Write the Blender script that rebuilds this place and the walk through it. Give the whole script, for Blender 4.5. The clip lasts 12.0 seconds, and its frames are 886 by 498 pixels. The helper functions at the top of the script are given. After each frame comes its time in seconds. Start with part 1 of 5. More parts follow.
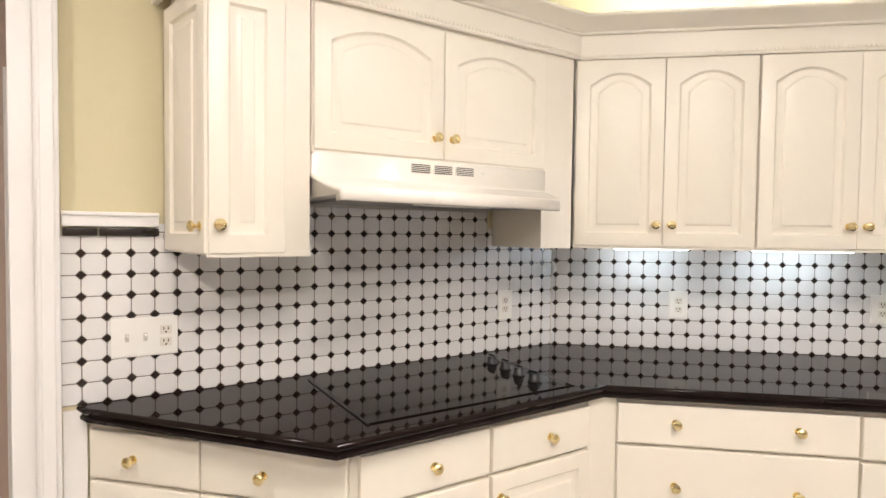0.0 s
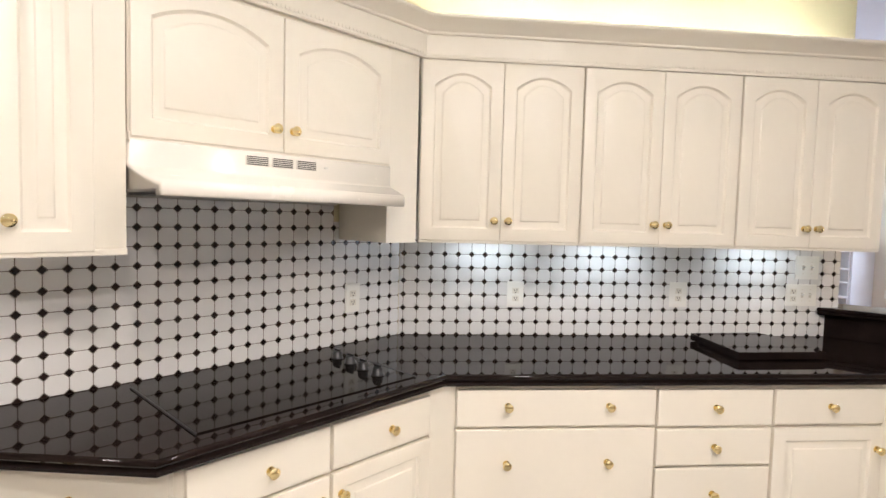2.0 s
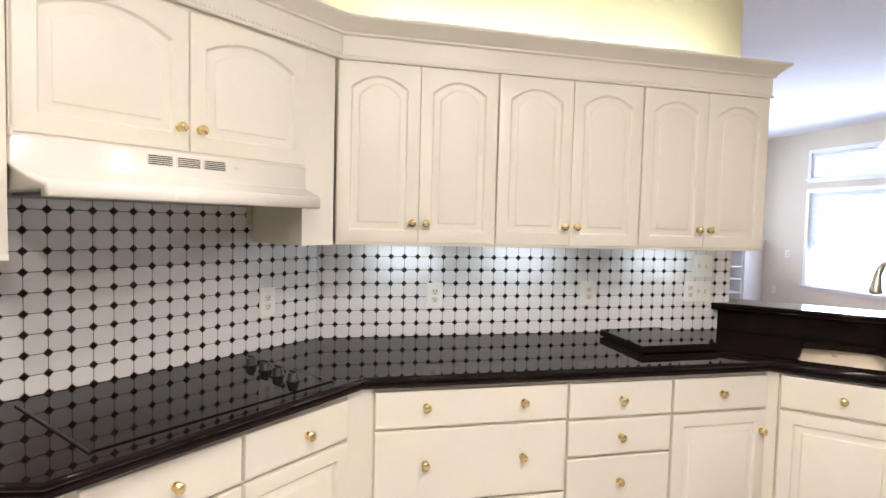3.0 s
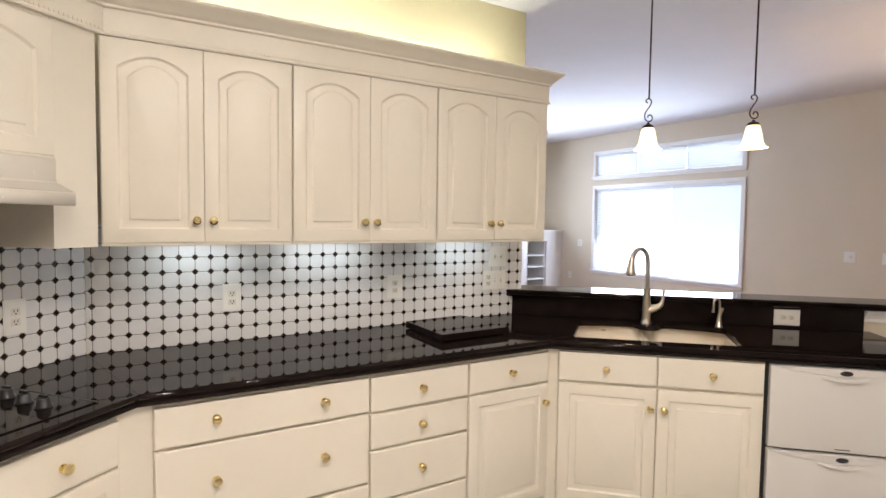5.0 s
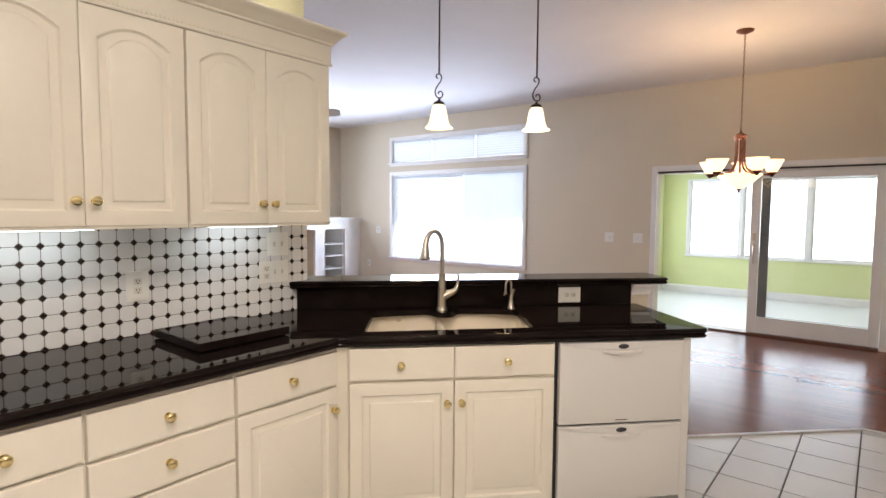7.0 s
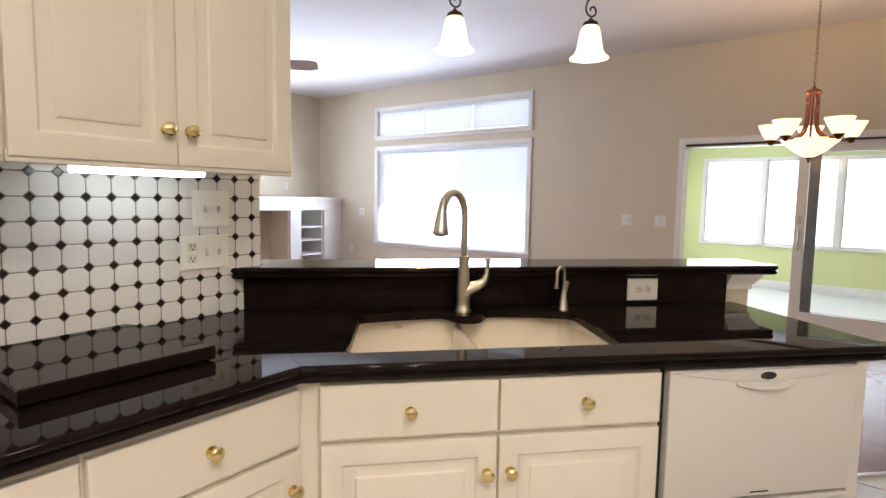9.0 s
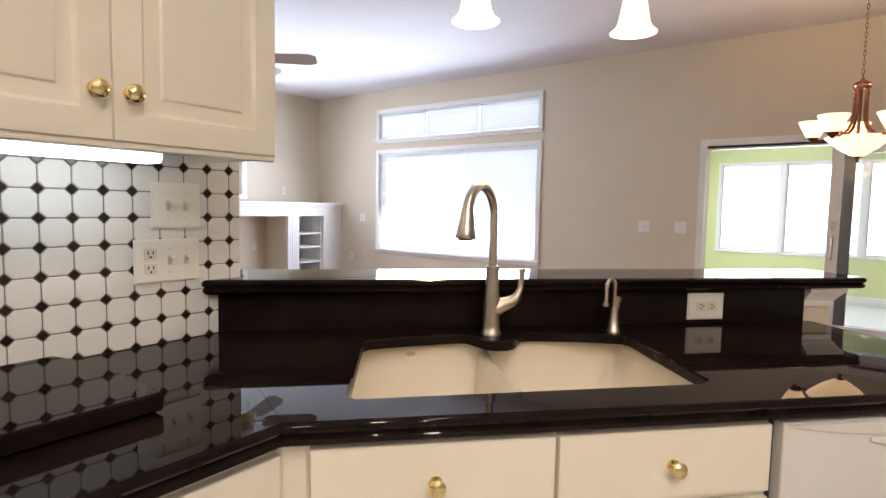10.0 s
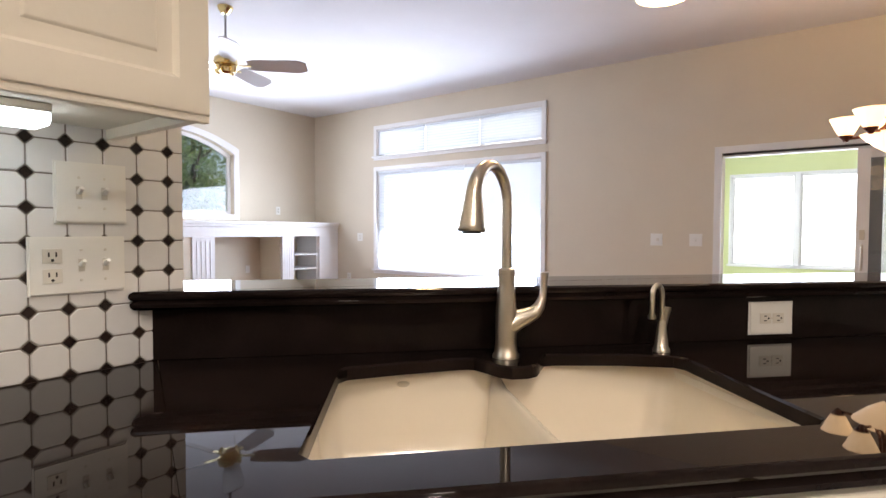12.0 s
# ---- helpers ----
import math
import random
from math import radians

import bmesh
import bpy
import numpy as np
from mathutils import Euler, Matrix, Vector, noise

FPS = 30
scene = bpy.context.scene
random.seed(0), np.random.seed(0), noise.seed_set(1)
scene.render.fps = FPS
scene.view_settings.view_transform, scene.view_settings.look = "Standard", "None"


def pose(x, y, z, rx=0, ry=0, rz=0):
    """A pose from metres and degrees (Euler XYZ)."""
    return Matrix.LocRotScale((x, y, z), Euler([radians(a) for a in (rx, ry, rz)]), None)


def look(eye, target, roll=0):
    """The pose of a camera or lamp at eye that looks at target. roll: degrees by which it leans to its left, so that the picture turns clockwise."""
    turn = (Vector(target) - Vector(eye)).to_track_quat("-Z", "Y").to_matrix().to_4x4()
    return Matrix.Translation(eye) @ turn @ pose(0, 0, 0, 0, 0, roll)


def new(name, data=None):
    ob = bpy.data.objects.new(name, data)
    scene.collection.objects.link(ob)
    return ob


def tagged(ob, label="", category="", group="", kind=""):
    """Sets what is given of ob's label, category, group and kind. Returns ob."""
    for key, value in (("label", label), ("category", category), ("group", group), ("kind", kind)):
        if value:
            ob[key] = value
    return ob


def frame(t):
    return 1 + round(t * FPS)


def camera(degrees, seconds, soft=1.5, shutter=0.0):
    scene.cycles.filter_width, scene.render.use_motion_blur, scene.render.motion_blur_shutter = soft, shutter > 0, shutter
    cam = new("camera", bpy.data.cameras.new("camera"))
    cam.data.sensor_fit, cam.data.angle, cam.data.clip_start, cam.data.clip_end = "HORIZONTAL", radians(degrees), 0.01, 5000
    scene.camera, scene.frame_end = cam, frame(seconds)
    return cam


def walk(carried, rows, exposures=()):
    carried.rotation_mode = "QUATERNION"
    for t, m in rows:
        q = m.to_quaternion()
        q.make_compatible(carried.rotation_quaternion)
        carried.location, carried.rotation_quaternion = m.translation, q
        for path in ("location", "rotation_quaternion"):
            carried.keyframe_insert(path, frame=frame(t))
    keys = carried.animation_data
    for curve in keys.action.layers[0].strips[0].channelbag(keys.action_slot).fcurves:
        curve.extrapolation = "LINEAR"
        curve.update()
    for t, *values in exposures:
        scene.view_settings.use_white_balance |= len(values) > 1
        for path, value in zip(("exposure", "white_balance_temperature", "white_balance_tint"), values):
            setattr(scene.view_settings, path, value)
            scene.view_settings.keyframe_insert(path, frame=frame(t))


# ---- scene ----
cam = camera(77.9, 12.0)
PATH = [
    (0, (0.309, 0.407, 1.449), (0.004, 2.383, 1.382), 0.7),
    (0.5, (0.314, 0.411, 1.456), (0.078, 2.395, 1.371), 1.0),
    (1, (0.333, 0.408, 1.471), (0.236, 2.403, 1.37), 1.1),
    (1.5, (0.351, 0.406, 1.483), (0.406, 2.402, 1.371), 1.3),
    (2, (0.373, 0.408, 1.492), (0.568, 2.395, 1.376), 1.5),
    (2.5, (0.389, 0.403, 1.501), (0.725, 2.372, 1.384), 1.6),
    (3, (0.402, 0.394, 1.495), (0.864, 2.337, 1.392), 1.5),
    (5, (0.532, 0.359, 1.5), (1.559, 2.072, 1.392), 0.8),
    (5.5, (0.586, 0.34, 1.496), (1.759, 1.957, 1.393), 0.9),
    (6, (0.626, 0.353, 1.484), (1.94, 1.856, 1.377), 0.8),
    (6.5, (0.707, 0.426, 1.462), (2.151, 1.805, 1.343), 0.6),
    (7, (0.843, 0.593, 1.457), (2.403, 1.838, 1.318), 0.4),
    (7.2, (0.907, 0.676, 1.446), (2.497, 1.881, 1.3), 0.4),
    (9, (1.53, 1.331, 1.325), (3.127, 2.52, 1.143), 1.0),
    (9.5, (1.678, 1.504, 1.311), (3.266, 2.708, 1.139), 1.0),
    (10, (1.798, 1.618, 1.289), (3.398, 2.809, 1.135), 1.1),
    (10.5, (1.938, 1.714, 1.264), (3.545, 2.896, 1.13), 0.9),
    (11, (2.016, 1.775, 1.236), (3.621, 2.963, 1.122), 0.7),
    (11.5, (2.065, 1.818, 1.214), (3.663, 3.018, 1.125), 0.5),
    (12, (2.081, 1.823, 1.207), (3.681, 3.021, 1.137), 0.2),
]
walk(cam, [(t, look(eye, target, roll)) for t, eye, target, roll in PATH],
     [(0, 0.29, 6100, 14), (3, 0.21, 5950, 14), (5, -0.01, 6300, 14), (6, -0.06, 6400, 14), (7.2, -0.09, 6450, 14), (9, -0.11, 6600, 15), (12, -0.03, 6600, 16)])

# ---------------------------------------------------------------- world and large lights
world = bpy.data.worlds.new("sky")
scene.world = world
world.use_nodes = True
wn = world.node_tree
sky = wn.nodes.new("ShaderNodeTexSky")
sky.sky_type, sky.sun_disc = "NISHITA", False
sky.sun_elevation, sky.sun_rotation = radians(42), radians(120)
wn.links.new(sky.outputs[0], wn.nodes["Background"].inputs[0])
wn.nodes["Background"].inputs[1].default_value = 0.12


def sun_lamp():
    d = bpy.data.lights.new("sun", "SUN")
    d.energy, d.angle, d.color = 3.0, radians(0.6), (1.0, 0.95, 0.88)
    new("sun", d).matrix_world = look((0, 0, 20), (6, 11, 0))


def area(name, m, sx, sy, watts, colour, spread=180):
    d = bpy.data.lights.new(name, "AREA")
    d.shape, d.size, d.size_y, d.energy, d.color, d.spread = "RECTANGLE", sx, sy, watts, colour, radians(spread)
    new(name, d).matrix_world = m


def bulb(name, x, y, z, watts, colour, r=0.03):
    d = bpy.data.lights.new(name, "POINT")
    d.energy, d.color, d.shadow_soft_size = watts, colour, r
    new(name, d).location = (x, y, z)


WARM, DAY = (1.0, 0.885, 0.76), (0.70, 0.82, 1.0)
sun_lamp()
area("day_big_window", look((8.222, 6.29, 1.35), (0, 6.2, 0.0)), 2.66, 1.42, 195, DAY, 170)
area("day_arched_window", look((5.78, 9.08, 1.92), (5.9, 0, 1.2)), 1.7, 0.95, 112, DAY, 160)
area("day_sunroom", look((11.30, 1.7, 1.36), (0, 1.7, 0.9)), 3.6, 1.25, 42, DAY)
area("day_sunroom_side", look((9.85, 3.72, 1.36), (9.85, 0, 0.9)), 1.6, 1.25, 40, DAY)
# Added ceiling lamps, out of view; places and watts tuned to brighten the kitchen.
ADDED_CANS = [(2.35, 1.30, 3), (1.45, 0.80, 23), (0.50, 0.62, 21), (-1.25, 0.55, 17), (0.90, -0.95, 54)]
for cx_, cy_, watts in ADDED_CANS:
    area("added_fill_lamp", look((cx_, cy_, 2.742), (cx_, cy_ + 0.001, 0)), 0.13, 0.13, watts, WARM)

# ---------------------------------------------------------------- plan
YB = 3.072                                   # tiled wall with the three wall cabinets
CX, CY = 0.42, 3.072                         # corner between the hob wall and that wall
MB = Matrix.Identity(4)
MA = pose(CX, CY, 0, 0, 0, 40.5)             # hob wall: x along it, -y out of it
PIV = Vector((2.376, 2.376, 0))              # inner corner of the base cabinets
MC = Matrix.Translation(PIV) @ pose(0, 0, 0, 0, 0, 1.7) @ Matrix.Translation(-PIV) @ pose(0, 0, 0, 0, 0, -45)   # sink run: x = u along it, y = v through it
XE, YN = 8.217, 9.12                         # far walls of the great room
TOP, KTOP = 3.08, 2.78                       # ceilings
CT = 0.914                                   # worktop
P = 0.0664                                   # tile pitch


def axy(s, d):
    v = MA @ Vector((s, -d, 0))
    return v.x, v.y


def cxy(u, v):
    w = MC @ Vector((u, v, 0))
    return w.x, w.y


def at_y(v, y):
    """The point at depth v of the sink run whose world y is given."""
    a, b = MC @ Vector((0, v, 0)), MC @ Vector((1, v, 0))
    k = (y - a.y) / (b.y - a.y)
    return a.x + (b.x - a.x) * k, y


def at_x(v, x):
    a, b = MC @ Vector((0, v, 0)), MC @ Vector((1, v, 0))
    k = (x - a.x) / (b.x - a.x)
    return x, a.y + (b.y - a.y) * k


# ---------------------------------------------------------------- materials
def mat(name, colour, rough=0.5, metal=0.0, var=0.06, scale=6.0, bump=0.0, bscale=60.0, coat=0.0, spec=0.5, emit=0.0, ecol=None,
        trans=0.0, tile_random=0.0):
    m = bpy.data.materials.new(name)
    m.use_nodes = True
    nt = m.node_tree
    b = nt.nodes["Principled BSDF"]
    b.inputs["Roughness"].default_value = rough
    b.inputs["Metallic"].default_value = metal
    b.inputs["Coat Weight"].default_value = coat
    b.inputs["Specular IOR Level"].default_value = spec
    b.inputs["Transmission Weight"].default_value = trans
    b.inputs["Base Color"].default_value = (*colour, 1)
    if emit:
        b.inputs["Emission Color"].default_value = (*(ecol or colour), 1)
        b.inputs["Emission Strength"].default_value = emit
    tc = nt.nodes.new("ShaderNodeTexCoord")
    where = tc.outputs["Object"]
    if tile_random:
        io, sc, ad = nt.nodes.new("ShaderNodeObjectInfo"), nt.nodes.new("ShaderNodeMath"), nt.nodes.new("ShaderNodeVectorMath")
        sc.operation, sc.inputs[1].default_value = "MULTIPLY", 53.0
        nt.links.new(io.outputs["Random"], sc.inputs[0])
        nt.links.new(where, ad.inputs[0])
        nt.links.new(sc.outputs[0], ad.inputs[1])
        where = ad.outputs[0]
    if var:
        n1, n2 = nt.nodes.new("ShaderNodeTexNoise"), nt.nodes.new("ShaderNodeTexNoise")
        n1.inputs["Scale"].default_value, n2.inputs["Scale"].default_value = scale, scale * 14
        n1.inputs["Detail"].default_value, n2.inputs["Detail"].default_value = 4, 3
        add = nt.nodes.new("ShaderNodeMath")
        add.operation = "MULTIPLY_ADD"
        add.inputs[1].default_value = 0.35
        for n in (n1, n2):
            nt.links.new(where, n.inputs["Vector"])
        nt.links.new(n2.outputs[0], add.inputs[0])
        nt.links.new(n1.outputs[0], add.inputs[2])
        src = add.outputs[0]
        if tile_random:
            oi = nt.nodes.new("ShaderNodeObjectInfo")
            a2 = nt.nodes.new("ShaderNodeMath")
            a2.operation = "MULTIPLY_ADD"
            a2.inputs[1].default_value = tile_random
            nt.links.new(oi.outputs["Random"], a2.inputs[0])
            nt.links.new(src, a2.inputs[2])
            src = a2.outputs[0]
        rng = nt.nodes.new("ShaderNodeMapRange")
        rng.inputs["From Min"].default_value, rng.inputs["From Max"].default_value = 0.35, 1.0 + tile_random
        rng.inputs["To Min"].default_value, rng.inputs["To Max"].default_value = 1 - var, 1 + var
        nt.links.new(src, rng.inputs[0])
        mix = nt.nodes.new("ShaderNodeVectorMath")
        mix.operation = "SCALE"
        mix.inputs[0].default_value = colour
        nt.links.new(rng.outputs[0], mix.inputs["Scale"])
        nt.links.new(mix.outputs[0], b.inputs["Base Color"])
        r2 = nt.nodes.new("ShaderNodeMapRange")
        r2.inputs["To Min"].default_value, r2.inputs["To Max"].default_value = rough * 0.8, min(1, rough * 1.25)
        nt.links.new(n1.outputs[0], r2.inputs[0])
        nt.links.new(r2.outputs[0], b.inputs["Roughness"])
    if bump:
        nb, bp = nt.nodes.new("ShaderNodeTexNoise"), nt.nodes.new("ShaderNodeBump")
        nb.inputs["Scale"].default_value = bscale
        nb.inputs["Detail"].default_value = 5
        bp.inputs["Strength"].default_value, bp.inputs["Distance"].default_value = bump, 0.004
        nt.links.new(where, nb.inputs["Vector"])
        nt.links.new(nb.outputs[0], bp.inputs["Height"])
        nt.links.new(bp.outputs[0], b.inputs["Normal"])
    return m


def glass_mat(name, colour=(1, 1, 1), rough=0.0):
    m = bpy.data.materials.new(name)
    m.use_nodes = True
    nt = m.node_tree
    nt.nodes.remove(nt.nodes["Principled BSDF"])
    t, g, mx, fr = (nt.nodes.new(k) for k in ("ShaderNodeBsdfTransparent", "ShaderNodeBsdfGlossy", "ShaderNodeMixShader", "ShaderNodeFresnel"))
    t.inputs[0].default_value = (*colour, 1)
    g.inputs["Roughness"].default_value = rough
    fr.inputs[0].default_value = 1.45
    nt.links.new(fr.outputs[0], mx.inputs[0])
    nt.links.new(t.outputs[0], mx.inputs[1])
    nt.links.new(g.outputs[0], mx.inputs[2])
    nt.links.new(mx.outputs[0], nt.nodes["Material Output"].inputs[0])
    return m


def granite_mat():
    m = mat("black_granite", (0.0120, 0.0078, 0.0068), rough=0.018, var=0.55, scale=9, spec=0.13)
    return m


def wood_floor_mat():
    m = mat("cherry_wood_floor", (0.17, 0.055, 0.028), rough=0.22, var=0.0, spec=0.11)
    nt = m.node_tree
    b = nt.nodes["Principled BSDF"]
    tc, br, gr, mp = (nt.nodes.new(k) for k in ("ShaderNodeTexCoord", "ShaderNodeTexBrick", "ShaderNodeTexNoise", "ShaderNodeMapping"))
    br.inputs["Color1"].default_value, br.inputs["Color2"].default_value = (0.20, 0.054, 0.025, 1), (0.155, 0.042, 0.020, 1)
    br.inputs["Mortar"].default_value = (0.10, 0.034, 0.018, 1)
    br.inputs["Scale"].default_value, br.inputs["Mortar Size"].default_value = 1.0, 0.0008
    br.inputs["Brick Width"].default_value, br.inputs["Row Height"].default_value = 1.1, 0.083
    mp.inputs["Rotation"].default_value = (0, 0, radians(90))
    nt.links.new(tc.outputs["Object"], mp.inputs[0])
    nt.links.new(mp.outputs[0], br.inputs[0])
    m2 = nt.nodes.new("ShaderNodeMapping")
    m2.inputs["Scale"].default_value = (60, 3, 3)
    nt.links.new(tc.outputs["Object"], m2.inputs[0])
    nt.links.new(m2.outputs[0], gr.inputs["Vector"])
    mx = nt.nodes.new("ShaderNodeMix")
    mx.data_type, mx.blend_type = "RGBA", "MULTIPLY"
    mx.inputs["Factor"].default_value = 0.35
    nt.links.new(br.outputs[0], mx.inputs["A"])
    nt.links.new(gr.outputs["Color"], mx.inputs["B"])
    nt.links.new(mx.outputs["Result"], b.inputs["Base Color"])
    return m


CAB = mat("cream_white_cabinet_paint", (0.80, 0.75, 0.64), rough=0.34, var=0.03, scale=2.5, bump=0.05, bscale=90)
TRIM = mat("white_trim_paint", (0.80, 0.78, 0.75), rough=0.36, var=0.03)
GRANITE = granite_mat()
TILE = mat("white_glazed_tile", (0.725, 0.71, 0.685), rough=0.16, var=0.05, scale=20, bump=0.12, bscale=30, tile_random=0.5)
DOT = mat("dark_brown_glazed_dot", (0.020, 0.012, 0.010), rough=0.16, var=0.3, tile_random=0.5)
GROUT = mat("taupe_grout", (0.21, 0.18, 0.15), rough=0.9, var=0.1, scale=30, bump=0.3, bscale=300)
LINER = mat("black_liner_tile", (0.022, 0.015, 0.012), rough=0.2, var=0.3)
YELLOW = mat("pale_yellow_wall_paint", (0.62, 0.56, 0.36), rough=0.8, var=0.035, scale=2, bump=0.12, bscale=180)
TAUPE = mat("beige_taupe_wall_paint", (0.665, 0.585, 0.455), rough=0.8, var=0.035, scale=2, bump=0.12, bscale=180)
HALL = mat("pinkish_beige_wall_paint", (0.50, 0.38, 0.31), rough=0.8, var=0.05, scale=2, bump=0.12, bscale=180)
GREEN = mat("lime_green_wall_paint", (0.66, 0.69, 0.34), rough=0.8, var=0.03, scale=2, bump=0.1, bscale=180)
CEIL = mat("white_ceiling_paint", (0.72, 0.71, 0.715), rough=0.9, var=0.03, scale=3, bump=0.25, bscale=120)
BRASS = mat("polished_brass", (0.86, 0.70, 0.36), rough=0.2, metal=1.0, var=0.08, scale=30)
NICKEL = mat("brushed_nickel", (0.60, 0.545, 0.46), rough=0.30, metal=1.0, var=0.02, scale=12)
BRONZE = mat("dark_bronze", (0.055, 0.038, 0.030), rough=0.35, metal=0.8, var=0.15, scale=40)
COPPERY = mat("reddish_bronze", (0.20, 0.085, 0.055), rough=0.28, metal=0.9, var=0.12, scale=40)
PLATE = mat("white_plastic_plate", (0.80, 0.78, 0.72), rough=0.3, var=0.02)
FANBLADE = mat("greyish_white_fan_blade", (0.62, 0.60, 0.58), rough=0.45, var=0.05, scale=12)
# Ivory plastic darkened to stand for the shade round a toggle.
TOGGLE_SLOT = mat("shadowed_plastic_slot", (0.58, 0.54, 0.46), rough=0.5, var=0.02)
IVORY = mat("ivory_plastic", (0.70, 0.66, 0.57), rough=0.35, var=0.02)
# Near-black colour that gives outlet and vent slots their inner shade.
SLOT = mat("dark_slot", (0.03, 0.025, 0.02), rough=0.6, var=0.1)
SINK = mat("biscuit_enamel", (0.88, 0.80, 0.66), rough=0.12, var=0.02, coat=0.4)
APPL = mat("white_enamel_appliance", (0.70, 0.68, 0.645), rough=0.38, var=0.0)
HOOD = mat("white_enamel_hood", (0.80, 0.76, 0.68), rough=0.25, var=0.015)
BLACK = mat("black_plastic", (0.012, 0.012, 0.012), rough=0.3, var=0.2)
COOKGLASS = mat("black_ceramic_glass", (0.009, 0.0065, 0.0055), rough=0.045, var=0.2, spec=0.15)
FLOORTILE = mat("pale_grey_floor_tile", (0.52, 0.505, 0.485), rough=0.33, var=0.06, scale=5, bump=0.08, bscale=50, tile_random=0.6)
DGROUT = mat("dark_grey_floor_grout", (0.10, 0.09, 0.085), rough=0.95, var=0.2, scale=40)
SUNFLOOR = mat("white_sunroom_tile", (0.70, 0.70, 0.67), rough=0.3, var=0.05, scale=3)
WOOD = wood_floor_mat()
SHADE = mat("lit_alabaster_glass", (0.9, 0.82, 0.62), rough=0.4, var=0.05, scale=18, emit=1.7, ecol=(1.0, 0.82, 0.50))
CUPS = mat("lit_cream_glass", (0.9, 0.82, 0.66), rough=0.35, var=0.05, scale=18, emit=2.4, ecol=(1.0, 0.64, 0.32))
TUBE = mat("lit_fluorescent_diffuser", (0.9, 0.95, 1.0), rough=0.5, var=0.0, emit=8.0, ecol=(0.86, 0.97, 1.0))
TOPTUBE = mat("lit_warm_tube", (1.0, 0.9, 0.7), rough=0.5, var=0.0, emit=95.0, ecol=(0.97, 1.0, 0.88))
# Glow for the lenses of the added kitchen lamps.
CANLENS = mat("added_downlight_lens", (0.95, 0.9, 0.8), rough=0.5, var=0.0, emit=30.0, ecol=(1.0, 0.88, 0.72))
BLIND = mat("white_blind_slat", (0.86, 0.88, 0.90), rough=0.5, var=0.02)
_n = BLIND.node_tree
_t, _m = _n.nodes.new("ShaderNodeBsdfTranslucent"), _n.nodes.new("ShaderNodeMixShader")
_t.inputs[0].default_value, _m.inputs[0].default_value = (0.85, 0.88, 0.92, 1), 0.7
_n.links.new(_n.nodes["Principled BSDF"].outputs[0], _m.inputs[1])
_n.links.new(_t.outputs[0], _m.inputs[2])
_n.links.new(_m.outputs[0], _n.nodes["Material Output"].inputs[0])
GLOW = mat("bright_overcast_distance", (0.9, 0.95, 1.0), rough=1.0, var=0.0, emit=2.7, ecol=(0.88, 0.94, 1.0))
PANE = glass_mat("window_glass")
FANWHITE = mat("grey_white_fan_blade", (0.62, 0.62, 0.63), rough=0.4, var=0.05)
LEAF = mat("leaf_green", (0.10, 0.17, 0.045), rough=0.5, var=0.5, scale=8)
BARK = mat("bark_brown", (0.10, 0.075, 0.05), rough=0.9, var=0.3, bump=0.5)
GRASS = mat("lawn_green", (0.07, 0.12, 0.03), rough=0.9, var=0.4, scale=3)
FENCE = mat("weathered_pale_wood", (0.50, 0.49, 0.47), rough=0.8, var=0.15)
THRESH = mat("dark_wood_threshold", (0.10, 0.04, 0.025), rough=0.3, var=0.2)
DARKFRAME = mat("dark_grey_door_frame", (0.16, 0.16, 0.165), rough=0.4, var=0.1)
LOGO = mat("dark_badge", (0.08, 0.08, 0.085), rough=0.25, metal=0.7, var=0.1)


# ---------------------------------------------------------------- mesh helpers
def thing(name, m, label, category, group="", kind=""):
    ob = new(name)
    ob.empty_display_size = 0.05
    ob.matrix_world = m
    return tagged(ob, label, category, group, kind)


def finish(bm, material, smooth=None):
    bmesh.ops.recalc_face_normals(bm, faces=bm.faces)
    me = bpy.data.meshes.new("mesh")
    bm.to_mesh(me)
    bm.free()
    me.materials.append(material)
    if smooth is not None:
        me.shade_smooth()
        me.set_sharp_from_angle(angle=radians(smooth))
        for p in me.polygons:
            if abs(p.normal.z) > 0.9999:
                p.use_smooth = False
    return me


def part(name, bm, material, parent, label="", loc=(0, 0, 0), smooth=None, rz=0):
    me = finish(bm, material, smooth) if isinstance(bm, bmesh.types.BMesh) else bm
    ob = new(name, me)
    ob.parent = parent
    ob.matrix_basis = pose(*loc, 0, 0, rz)
    return tagged(ob, label)


def solid(name, bm, material, label, category, m=None, smooth=None, group="", kind=""):
    ob = new(name, finish(bm, material, smooth))
    ob.matrix_world = m or Matrix.Identity(4)
    return tagged(ob, label, category, group, kind)


def box(bm, x0, x1, y0, y1, z0, z1, bevel=0.0):
    r = bmesh.ops.create_cube(bm, size=1)
    vs = r["verts"]
    for v in vs:
        v.co = Vector(((x0 + x1) / 2 + v.co.x * (x1 - x0), (y0 + y1) / 2 + v.co.y * (y1 - y0), (z0 + z1) / 2 + v.co.z * (z1 - z0)))
    if bevel:
        es = {e for v in vs for e in v.link_edges}
        bmesh.ops.bevel(bm, geom=list(es), offset=bevel, segments=2, affect="EDGES", profile=0.6)
    return bm


def boxm(*a):
    return box(bmesh.new(), *a)


